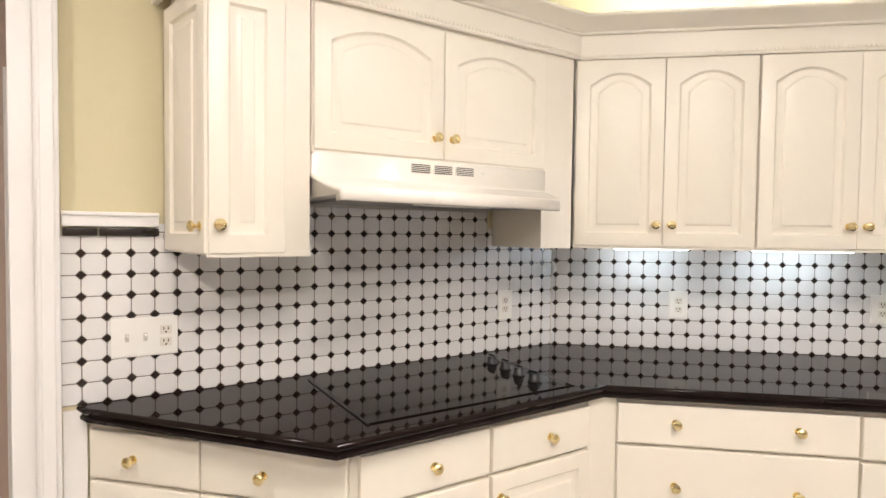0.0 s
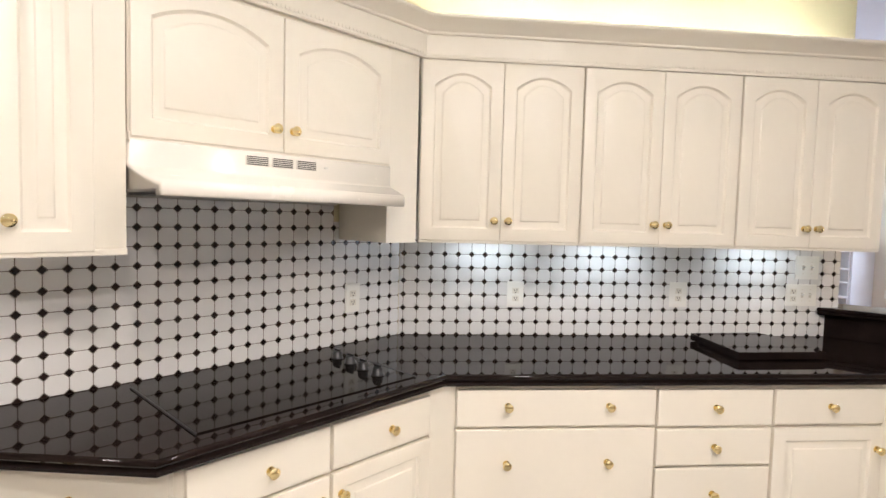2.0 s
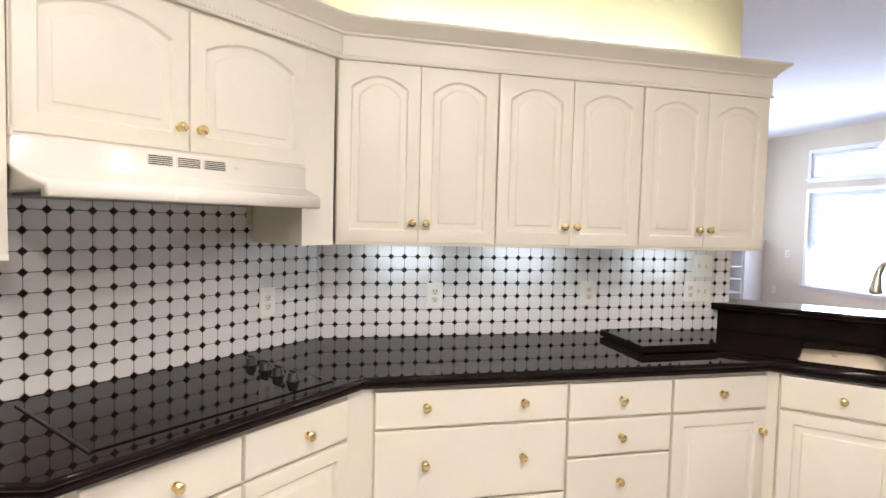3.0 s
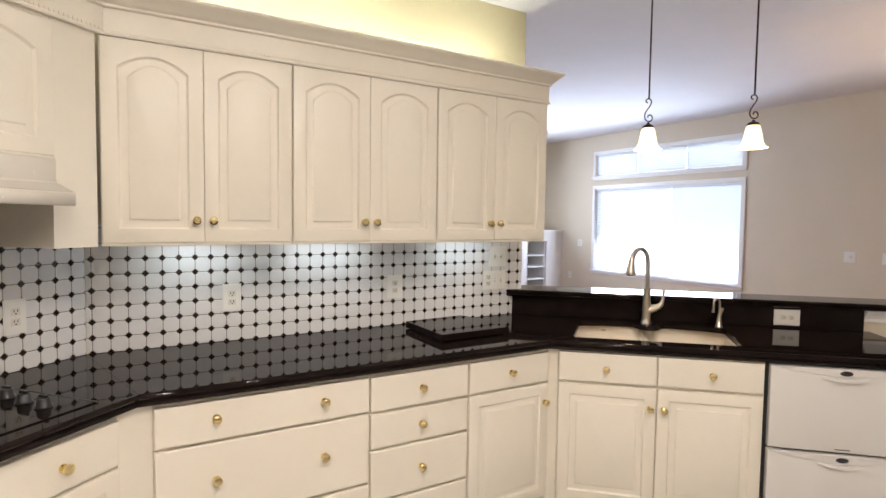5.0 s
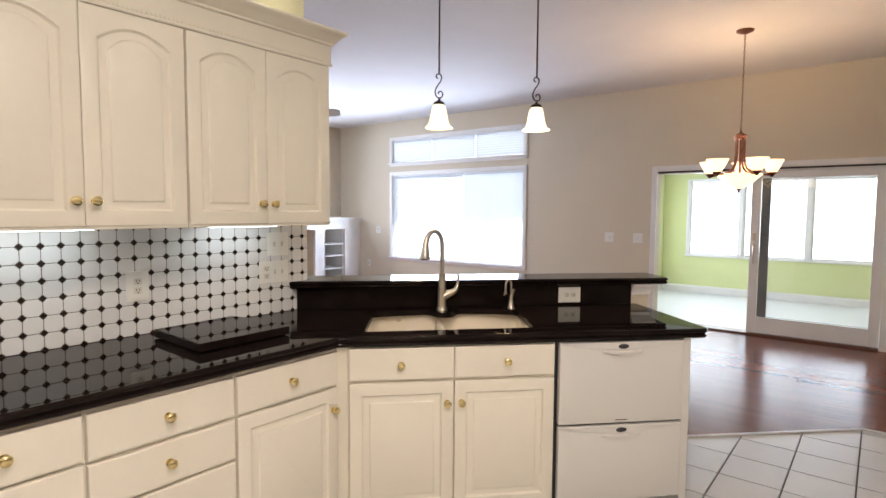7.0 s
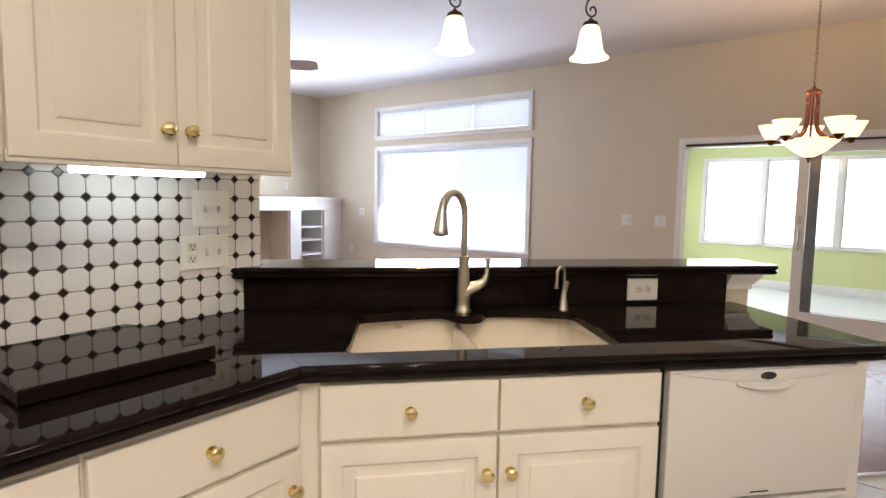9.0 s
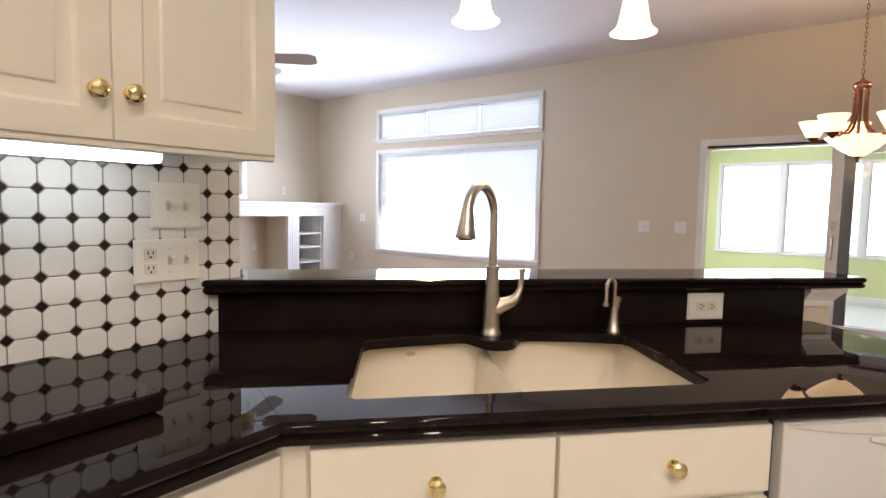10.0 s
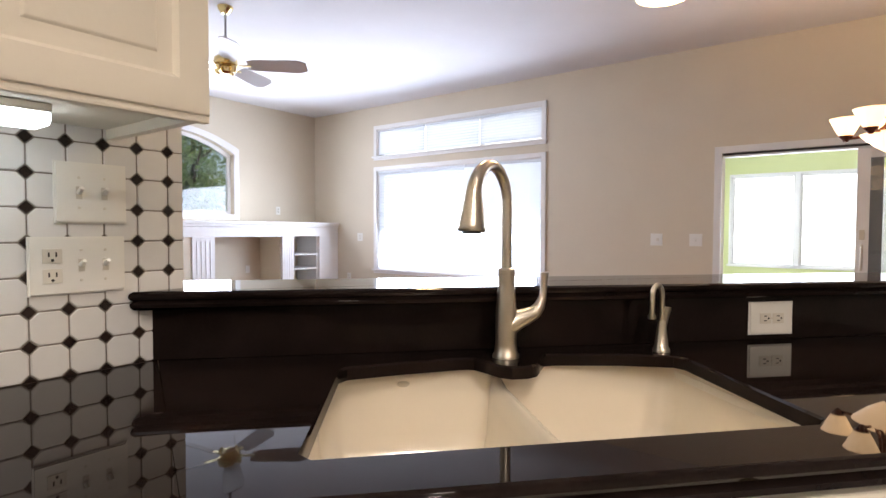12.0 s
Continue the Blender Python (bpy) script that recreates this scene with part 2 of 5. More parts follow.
def loops(bm, rings, cap0=True, cap1=True, closed=True):
    """Joins rings of points into a skin."""
    vs = [[bm.verts.new(p) for p in r] for r in rings]
    n = len(vs[0])
    for a, b in zip(vs, vs[1:]):
        for i in range(n if closed else n - 1):
            j = (i + 1) % n
            try:
                bm.faces.new((a[i], a[j], b[j], b[i]))
            except ValueError:
                pass
    if cap0:
        bm.faces.new(list(reversed(vs[0])))
    if cap1:
        bm.faces.new(vs[-1])
    return bm


def lathe(bm, prof, n=20, at=(0, 0, 0), axis="Z"):
    """Turns (radius, height) pairs round an axis."""
    rings = []
    for r, h in prof:
        ring = []
        for i in range(n):
            a = 2 * math.pi * i / n
            x, y = r * math.cos(a), r * math.sin(a)
            p = (x, y, h) if axis == "Z" else (x, h, y) if axis == "Y" else (h, x, y)
            ring.append((p[0] + at[0], p[1] + at[1], p[2] + at[2]))
        rings.append(ring)
    return loops(bm, rings, prof[0][0] > 1e-4, prof[-1][0] > 1e-4)


def tube(bm, pts, radius, n=10):
    """A round bar along points; radius is one number or one a point."""
    pts = [Vector(p) for p in pts]
    rad = radius if isinstance(radius, (list, tuple)) else [radius] * len(pts)
    rings, up = [], None
    for i, p in enumerate(pts):
        d = (pts[min(i + 1, len(pts) - 1)] - pts[max(i - 1, 0)]).normalized()
        if up is None:
            up = d.orthogonal().normalized()
        up = (up - d * up.dot(d)).normalized()
        side = d.cross(up)
        rings.append([p + (up * math.cos(2 * math.pi * k / n) + side * math.sin(2 * math.pi * k / n)) * rad[i] for k in range(n)])
    return loops(bm, rings)


def offset(poly, d, fixed=()):
    """Moves each edge of a counter-clockwise polygon inwards by d; edges in fixed (by their first corner) stay."""
    n, out = len(poly), []
    for i in range(n):
        a, b, c = (Vector(poly[(i + k) % n]) for k in (-1, 0, 1))
        e, f = (b - a).normalized(), (c - b).normalized()
        na, nb = Vector((-e.y, e.x)), Vector((-f.y, f.x))
        da, db = (0 if (i - 1) % n in fixed else d), (0 if i in fixed else d)
        det = na.x * nb.y - na.y * nb.x
        if abs(det) < 1e-4:
            p = b + na * da
        else:
            p = b + Vector(((da * nb.y - db * na.y) / det, (na.x * db - nb.x * da) / det))
        out.append(tuple(p))
    return out


def slab(bm, poly, prof, hole=None, fixed=()):
    """A flat slab over a counter-clockwise polygon; prof: (inset, z) from the underside to the top; hole: an opening through it."""
    rings = [[bm.verts.new((*q, z)) for q in offset(poly, i, fixed)] for i, z in prof]
    n = len(poly)
    for a, b in zip(rings, rings[1:]):
        for i in range(n):
            j = (i + 1) % n
            bm.faces.new((a[i], a[j], b[j], b[i]))
    if not hole:
        bm.faces.new(rings[-1])
        bm.faces.new(list(reversed(rings[0])))
        return bm
    hz = (prof[-1][1] - 0.028, prof[-1][1] - 0.004, prof[-1][1])
    hr = [[bm.verts.new((*q, z)) for q in offset(hole, i)] for i, z in zip((0, 0, -0.004), hz)]
    m = len(hole)
    for a, b in zip(hr, hr[1:]):
        for i in range(m):
            j = (i + 1) % m
            bm.faces.new((a[j], a[i], b[i], b[j]))
    for outer, inner in ((rings[-1], hr[-1]), (rings[0], hr[0])):
        es = [bm.edges.get((r[i], r[(i + 1) % len(r)])) for r in (outer, inner) for i in range(len(r))]
        bmesh.ops.triangle_fill(bm, edges=es, use_beauty=True)
    return bm


def sweep(bm, path, prof):
    """Runs a profile of (outwards, z) along a path of (x, y) points with mitred corners; outwards lies to the right of the path."""
    rings = []
    for i, p in enumerate(path):
        p = Vector(p)
        ns = []
        for a, b in ((i - 1, i), (i, i + 1)):
            if a >= 0 and b < len(path):
                d = (Vector(path[b]) - Vector(path[a])).normalized()
                ns.append(Vector((d.y, -d.x)))
        nrm = ns[0] if len(ns) == 1 else (ns[0] + ns[1]) / (1 + ns[0].dot(ns[1]))
        rings.append([(p.x + nrm.x * o, p.y + nrm.y * o, z) for o, z in prof])
    return loops(bm, rings)


def front_bm(w, h, kind, t=0.02, mp=0.058):
    """A drawer or door front: 'slab', 'panel' (raised panel) or 'arch' (raised panel with an arched head). Front towards -y."""
    bm = bmesh.new()

    def ring(m, y, a):
        pts = [(m, y, m), (w - m, y, m)]
        k = 12
        for i in range(k + 1):
            f = i / k
            pts.append((w - m - f * (w - 2 * m), y, h - m - a + a * (1 - (2 * f - 1) ** 2)))
        return pts
    rs = [ring(0, 0, 0), ring(0, -t + 0.004, 0), ring(0.0015, -t + 0.001, 0), ring(0.004, -t, 0)]
    if kind != "slab":
        a = 0.05 if kind == "arch" else 0.0
        rs += [ring(mp - 0.006, -t, a), ring(mp - 0.004, -t + 0.0035, a), ring(mp + 0.001, -t + 0.0088, a), ring(mp + 0.004, -t + 0.0094, a), ring(mp + 0.027, -t + 0.0034, a), ring(mp + 0.0295, -t + 0.0004, a), ring(mp + 0.033, -t - 0.001, a)]
    else:
        rs += [ring(0.010, -t, 0)]
    return loops(bm, rs)


KNOB = None


def knob(parent, x, y, z):
    global KNOB
    if KNOB is None:
        KNOB = finish(lathe(bmesh.new(), [(0.0, 0.0), (0.0135, 0.0), (0.0135, -0.003), (0.006, -0.005), (0.0055, -0.013), (0.010, -0.017), (0.0155, -0.021),
                                          (0.0165, -0.026), (0.013, -0.030), (0.006, -0.0325), (0.0, -0.033)], 18, axis="Y"), BRASS, 40)
    part("knob", KNOB, BRASS, parent, "round polished brass knob", (x, y, z))


def cabinet(name, m, x0, x1, yf, yb, z0, z1, fronts, label, category, group="", toe=False, body=None):
    """A cabinet unit: body, and fronts (name, kind, x0, x1, z0, z1, knobs) whose faces lie at yf."""
    t = thing(name, m @ Matrix.Translation((x0, yf, 0)), label, category, group)
    w = x1 - x0
    bm = boxm(0.0005, w - 0.0005, 0.020, yb - yf, z0 + (0 if toe else 0.020), z1) if body is None else body
    if not toe and body is None:
        for a in (0.0005, w - 0.0185):
            box(bm, a, a + 0.018, 0.026, yb - yf, z0, z0 + 0.020)
        box(bm, 0.0005, w - 0.0005, 0.006, 0.026, z0 - 0.006, z0 + 0.021, 0.005)
    part("body", bm, CAB, t)
    if toe:
        part("toe_kick", boxm(0, w, 0.085, 0.10, 0.004, z0), CAB, t)
    for nm, kind, a, b, c, d, knobs in fronts:
        f = part(nm, front_bm(b - a, d - c, kind), CAB, t, "", (a - x0, 0.0195, c), 30)
        for kx, kz in knobs:
            knob(f, kx - a, -0.0205, kz - c)
    return t

# ---------------------------------------------------------------- setting: floors, walls, ceilings
def wall(name, m, x0, x1, y0, y1, z0, z1, material, label, holes=()):
    """A wall along local x with rectangular openings (xa, xb, za, zb)."""
    bm = bmesh.new()
    xs = sorted({x0, x1, *(h[0] for h in holes), *(h[1] for h in holes)})
    for a, b in zip(xs, xs[1:]):
        hs = sorted(h for h in holes if h[0] <= a + 1e-6 and h[1] >= b - 1e-6)
        z = z0
        for h in sorted(hs, key=lambda q: q[2]):
            if h[2] > z + 1e-6:
                box(bm, a, b, y0, y1, z, h[2])
            z = h[3]
        if z1 > z + 1e-6:
            box(bm, a, b, y0, y1, z, z1)
    bmesh.ops.remove_doubles(bm, verts=bm.verts, dist=1e-5)
    return solid(name, bm, material, label, "wall", m, kind="structure")


ME = pose(XE, 0, 0, 0, 0, -90)               # east wall: local x = -world y, local y = out of the room
WY0, WY1 = 4.905, 7.68                       # big window
DY0, DY1 = 0.55, 2.90                        # sliding door
wall("wall_east", ME, -YN, 3.5, 0, 0.16, 0, TOP, TAUPE, "beige taupe painted wall with window and sliding door",
     [(-WY1, -WY0, 0.60, 2.10), (-WY1, -WY0, 2.32, 2.725), (-DY1, -DY0, 0.0, 1.985)])
wall("wall_south", MB, -3.4, XE, -3.6, -3.5, 0, TOP, TAUPE, "plain beige painted wall")
wall("wall_west", pose(-3.3, 0, 0, 0, 0, 90), -3.5, YN, -0.0, 0.1, 0, TOP, TAUPE, "plain beige painted hallway wall")
solid("wall_tiled", slab(bmesh.new(), [(CX, YB), (2.735, YB), (2.735, YB + 0.13), (CX - 0.05, YB + 0.13)], [(0, 0), (0, KTOP)]), YELLOW,
      "pale yellow painted wall above the wall cabinets", "wall", kind="structure")
solid("wall_hob", slab(bmesh.new(), [axy(-1.93, 0), axy(0, 0), (CX - 0.05, YB + 0.13), axy(-1.93, -0.13)], [(0, 0), (0, KTOP)]), YELLOW,
      "pale yellow painted wall behind the hob", "wall", kind="structure")
wall("wall_behind_kitchen", pose(2.735, 0, 0, 0, 0, 90), YB + 0.13, YN, 0.0, 0.13, 0, TOP, TAUPE, "plain beige painted wall of the great room")
AW0, AW1 = 4.86, 6.70                        # arched window
AZ = 2.30
bm = bmesh.new()
for xa, xb in ((2.735, AW0), (AW1, XE + 0.16)):
    box(bm, xa, xb, YN, YN + 0.16, 0, TOP)
box(bm, AW0, AW1, YN, YN + 0.16, 0, 1.42)
arch = [(AW0 + (AW1 - AW0) * i / 20, AZ + 0.26 * (1 - (2 * i / 20 - 1) ** 2)) for i in range(21)]
loops(bm, [[(x, y, z) for x, z in arch] + [(AW1, y, TOP), (AW0, y, TOP)] for y in (YN, YN + 0.16)])
solid("wall_north", bm, TAUPE, "beige painted wall with an arched window", "wall", kind="structure")
solid("ceiling_great_room", boxm(2.735, XE + 0.16, -3.6, YN + 0.16, TOP, TOP + 0.1), CEIL, "white textured great room ceiling", "ceiling", kind="structure")
solid("ceiling_kitchen", boxm(-3.4, 2.735, -3.6, YN, KTOP, TOP + 0.1), CEIL, "white lower kitchen ceiling", "ceiling", kind="structure")
fl = bmesh.new()
box(fl, -3.4, XE + 0.16, -3.6, YN + 0.16, -0.12, -0.012)
solid("floor_base", fl, DGROUT, "dark grey grout under the floor tiles", "floor", kind="structure")
V0 = 4.285                                   # edge between tile and wood
X0 = 5.44
edge_y = V0 * 2 ** 0.5 - X0
wood = slab(bmesh.new(), [(X0, -3.5), (XE, -3.5), (XE, YN), (2.74, YN), (2.74, V0 * 2 ** 0.5 - 2.74), (X0, edge_y)], [(0, -0.011), (0, 0.004)])
solid("floor_wood", wood, WOOD, "glossy cherry red hardwood floor", "floor", kind="structure")
st = sweep(bmesh.new(), [(2.80, V0 * 2 ** 0.5 - 2.80), (X0, edge_y), (X0, -3.4)], [(-0.016, 0.0), (-0.016, 0.008), (-0.008, 0.012), (0.008, 0.012), (0.016, 0.008), (0.016, 0.0)])
solid("trim_floor_edge", st, mat("pale_metal_strip", (0.62, 0.60, 0.57), rough=0.35, metal=0.3, var=0.05), "pale edging strip between tile and wood floor", "trim", kind="structure")

# knee wall under the raised bar
UE = 1.793                                   # end of the wall under the bar
VU = 4.058                                   # face of the granite upstand
kw = slab(bmesh.new(), [at_y(VU + 0.0185, YB - 0.001), cxy(UE, VU + 0.0185), cxy(UE, 4.20), at_x(4.20, 2.7355), (2.7355, YB - 0.001)], [(0, 0), (0, 1.028)])
solid("wall_bar", kw, TAUPE, "low beige wall carrying the raised bar", "wall", kind="structure")
wc = slab(bmesh.new(), [cxy(1.678, VU + 0.006), cxy(UE + 0.006, VU + 0.006), cxy(UE + 0.006, 4.215), cxy(UE + 0.0005, 4.215), cxy(UE + 0.0005, VU + 0.0182), cxy(1.678, VU + 0.0182)],
          [(0, 0.966), (0, 0.984), (-0.005, 0.988), (-0.010, 0.998), (-0.022, 1.014), (-0.026, 1.018), (-0.028, 1.022), (-0.028, 1.0305)], None, (2, 3, 4, 5))
solid("trim_bar_end", wc, TRIM, "white moulding under the end of the bar top", "trim", kind="structure")

# casing of the opening beside the hob wall
cs = boxm(-1.985, -1.932, -0.020, 0.15, 0, KTOP - 0.002, 0.004)
box(cs, -1.980, -1.924, -0.032, -0.0205, 0, KTOP - 0.002, 0.005)
box(cs, -1.970, -1.936, -0.038, -0.0325, 0, KTOP - 0.002, 0.003)
box(cs, -2.046, -1.9855, 0.012, 0.15, 0, KTOP - 0.002, 0.004)
solid("trim_opening", cs, TRIM, "white painted casing of the hallway opening", "trim", MA, kind="structure")
solid("trim_wall_foot", boxm(-1.9235, -1.862, -0.010, -0.0005, 0.0, 0.9, 0.002), TRIM, "white board below the tiles beside the cabinet", "trim", MA, kind="structure")
wall("wall_hallway", MA @ Matrix.Translation((0, 0.95, 0)), -3.6, -1.2, 0, 0.1, 0, KTOP, HALL, "pinkish beige hallway wall")
hc = boxm(-2.165, -2.06, 0.925, 0.9495, 0.0, 2.1, 0.004)
solid("trim_hallway", hc, TRIM, "white casing on the hallway wall", "trim", MA, kind="structure")
# baseboards of the great room
bb = bmesh.new()
prof = [(0, 0.004), (0.016, 0.004), (0.016, 0.10), (0.008, 0.125), (0, 0.125)]
sweep(bb, [(7.9, YN), (XE, YN), (XE, DY1 + 0.07)][::1], prof)
solid("baseboard_great_room", bb, TRIM, "white painted baseboard", "baseboard", kind="structure")
sweep_b2 = sweep(bmesh.new(), [(XE, DY0 - 0.07), (XE, -3.5)], prof)
solid("baseboard_dining", sweep_b2, TRIM, "white painted baseboard", "baseboard", kind="structure")


# ---------------------------------------------------------------- windows and the sliding door
def casing(bm, x0, x1, z0, z1, w, y0, y1, sides="LRTB"):
    """Frame boards round an opening, in a wall whose room face is y = 0 and room lies at -y."""
    if "L" in sides:
        box(bm, x0 - w, x0, y0, y1, z0 if "B" not in sides else z0 - w, z1 + w, 0.004)
    if "R" in sides:
        box(bm, x1, x1 + w, y0, y1, z0 if "B" not in sides else z0 - w, z1 + w, 0.004)
    if "T" in sides:
        box(bm, x0, x1, y0, y1, z1, z1 + w, 0.004)
    if "B" in sides:
        box(bm, x0, x1, y0, y1, z0 - w, z0, 0.004)
    return bm


def window(name, m, x0, x1, z0, z1, label, lights=1, trim=0.06, frame_mat=TRIM):
    t = thing(name, m @ Matrix.Translation((x0, 0, z0)), label, "window", kind="structure")
    w, h = x1 - x0, z1 - z0
    part("window_frame", casing(bmesh.new(), 0, w, 0, h, trim, -0.020, -0.001), frame_mat, t)
    part("window_sill", boxm(-trim - 0.02, w + trim + 0.02, -0.045, -0.0205, -0.022, 0.004, 0.005), frame_mat, t)
    jb = boxm(0.0, 0.012, 0.0005, 0.085, 0.0, h)
    box(jb, w - 0.012, w, 0.0005, 0.085, 0.0, h)
    box(jb, 0.012, w - 0.012, 0.0005, 0.085, 0.0, 0.012)
    box(jb, 0.012, w - 0.012, 0.0005, 0.085, h - 0.012, h)
    part("jamb", jb, frame_mat, t)
    sw = w / lights
    for i in range(lights):
        s = boxm(i * sw + 0.003, i * sw + 0.028, 0.085, 0.125, 0.003, h - 0.003, 0.003)
        box(s, (i + 1) * sw - 0.028, (i + 1) * sw - 0.003, 0.085, 0.125, 0.003, h - 0.003, 0.003)
        box(s, i * sw + 0.028, (i + 1) * sw - 0.028, 0.085, 0.125, 0.003, 0.028, 0.003)
        box(s, i * sw + 0.028, (i + 1) * sw - 0.028, 0.085, 0.125, h - 0.028, h - 0.003, 0.003)
        part("sash", s, frame_mat, t)
        p = part("pane", boxm(i * sw + 0.028, (i + 1) * sw - 0.028, 0.103, 0.107, 0.028, h - 0.028), PANE, t)
        p.visible_shadow = False
    return t


window("window_1", ME, -WY1, -WY0, 0.60, 2.10, "large white framed window with lowered blinds", 1)
window("window_2", ME, -WY1, -WY0, 2.32, 2.725, "wide white framed transom window", 3)


def blinds(name, m, x0, x1, z0, z1, pitch, tilt, label):
    t = thing(name, m @ Matrix.Translation((x0, 0.030, z1)), label, "blind")
    w = x1 - x0
    part("head_rail", boxm(0.005, w - 0.005, -0.022, 0.022, -0.045, 0.0), BLIND, t)
    hw = 0.024
    c, s = math.cos(tilt) * hw, math.sin(tilt) * hw
    bm = bmesh.new()
    loops(bm, [[(x, -c, s), (x, 0, 0.003), (x, c, -s), (x, 0, 0.001)] for x in (0.002, w - 0.002)])
    me = finish(bm, BLIND)
    z = -0.065
    while z > -(z1 - z0) + 0.03:
        part("slat", me, BLIND, t, "", (0, 0, z))
        z -= pitch
    part("bottom_rail", boxm(0.008, w - 0.008, -0.02, 0.02, -(z1 - z0) + 0.004, -(z1 - z0) + 0.022, 0.004), BLIND, t)
    for fx in (0.15, 0.5, 0.85):
        part("ladder_cord", tube(bmesh.new(), [(w * fx, -0.026, -0.04), (w * fx, -0.026, -(z1 - z0) + 0.01)], 0.0012, 5), BLIND, t)


# Split in two; the first is tilted wider so that part looks brighter.
half = (WY1 - WY0) * 0.58
blinds("window_blind", ME, -WY1 + 0.005, -WY1 + half - 0.001, 0.604, 2.098, 0.042, 0.75, "lowered white slatted window blind, opened more to show brighter")
blinds("window_blind", ME, -WY1 + half + 0.001, -WY0 - 0.005, 0.604, 2.098, 0.042, 1.12, "lowered white slatted window blind, nearly closed")
for i in range(3):
    a = -WY1 + i * (WY1 - WY0) / 3
    rs = thing("roller_shade", ME @ Matrix.Translation((a, 0.026, 2.725)), "lowered white pleated shade at a transom pane", "blind", "transom shades")
    tw = (WY1 - WY0) / 3
    part("cassette", boxm(0.006, tw - 0.006, -0.02, 0.02, -0.030, -0.002, 0.004), BLIND, rs)
    fold = bmesh.new()
    rows, n = [], 18
    for x in (0.008, tw - 0.008):
        front = [(x, -0.004 if r % 2 else -0.001, -0.030 - 0.335 * r / n) for r in range(n + 1)]
        rows.append(front + [(x, y + 0.0012, z) for x, y, z in reversed(front)])
    loops(fold, rows)
    part("pleated_fabric", fold, BLIND, rs)
    part("bottom_rail", boxm(0.007, tw - 0.007, -0.012, 0.010, -0.380, -0.3655, 0.003), BLIND, rs)

# arched window
aw = thing("window_3", pose(AW0, YN, 1.42), "arched white framed window looking onto trees", "window", kind="structure")
W = AW1 - AW0


def arch_pts(inset, k=20):
    return [(inset + (W - 2 * inset) * i / k, AZ - 1.42 + 0.26 * (1 - (2 * i / k - 1) ** 2) - inset) for i in range(k + 1)]


fr = bmesh.new()
outer = [(-0.075, -0.075), (W + 0.075, -0.075)] + [(x, z) for x, z in reversed(arch_pts(-0.075))]
inner = [(0, 0), (W, 0)] + [(x, z) for x, z in reversed(arch_pts(0))]
loops(fr, [[(x, y, z) for x, z in r] for r, y in ((outer, -0.002), (outer, -0.026), (inner, -0.026), (inner, -0.002), (outer, -0.002))], False, False)
part("window_frame", fr, TRIM, aw)
fs = bmesh.new()
o2, i2 = [(0.003, 0.003), (W - 0.003, 0.003)] + list(reversed(arch_pts(0.004))), [(0.05, 0.05), (W - 0.05, 0.05)] + list(reversed(arch_pts(0.05)))
loops(fs, [[(x, y, z) for x, z in r] for r, y in ((o2, 0.08), (i2, 0.08), (i2, 0.12), (o2, 0.12), (o2, 0.08))], False, False)
part("sash", fs, TRIM, aw)
pg = bmesh.new()
loops(pg, [[(x, y, z) for x, z in i2] for y in (0.098, 0.102)])
part("pane", pg, PANE, aw).visible_shadow = False

# sliding door
dr = thing("door_1", ME @ Matrix.Translation((-DY1, 0, 0)), "white framed sliding glass door, one half slid open", "door", kind="structure")
DW, DH = DY1 - DY0, 1.985
part("door_casing", casing(bmesh.new(), 0, DW, 0, DH, 0.068, -0.022, -0.001, "LRT"), TRIM, dr)
part("head_track", boxm(0.002, DW - 0.002, 0.02, 0.14, DH - 0.035, DH - 0.002), TRIM, dr)
# Solid dark strip laid in for the track line along the head.
part("head_strip", boxm(0.004, DW - 0.004, 0.004, 0.018, DH - 0.020, DH - 0.002), SLOT, dr, "dark track strip under the door head")
part("threshold", boxm(0.002, DW - 0.002, -0.03, 0.16, 0.004, 0.026, 0.004), THRESH, dr, "dark door threshold")


def leaf_panel(x0, x1, y, handle, material=TRIM):
    bm = bmesh.new()
    z0, z1, st = 0.028, DH - 0.037, 0.095
    box(bm, x0, x0 + st, y, y + 0.04, z0, z1, 0.004)
    box(bm, x1 - st, x1, y, y + 0.04, z0, z1, 0.004)
    box(bm, x0 + st, x1 - st, y, y + 0.04, z0, z0 + 0.19, 0.004)
    box(bm, x0 + st, x1 - st, y, y + 0.04, z1 - 0.085, z1, 0.004)
    p = part("door_panel", bm, material, dr)
    q = part("pane", boxm(x0 + st - 0.003, x1 - st + 0.003, y + 0.016, y + 0.022, z0 + 0.187, z1 - 0.082), PANE, p)
    q.visible_shadow = False
    if handle:
        h = tube(bmesh.new(), [(x0 + 0.045, y, 0.86), (x0 + 0.045, y - 0.04, 0.88), (x0 + 0.045, y - 0.045, 0.97), (x0 + 0.045, y - 0.04, 1.06), (x0 + 0.045, y, 1.08)], 0.011, 8)
        part("door_handle", h, NICKEL, p, "dull metal pull handle")
        part("lock", boxm(x0 + 0.025, x0 + 0.065, y - 0.012, y - 0.0005, 1.13, 1.22, 0.004), NICKEL, p)


leaf_panel(DW - 1.26, DW - 0.003, 0.03, True)
leaf_panel(DW - 1.165, DW - 0.003, 0.085, False, DARKFRAME)

# ---------------------------------------------------------------- sunroom
SX0, SX1, SY0, SY1 = XE + 0.16, 11.35, -1.6, 3.75
solid("floor_sunroom", boxm(SX0, SX1, SY0, SY1, -0.03, 0.02), SUNFLOOR, "pale tiled sunroom floor in daylight", "floor", kind="structure")
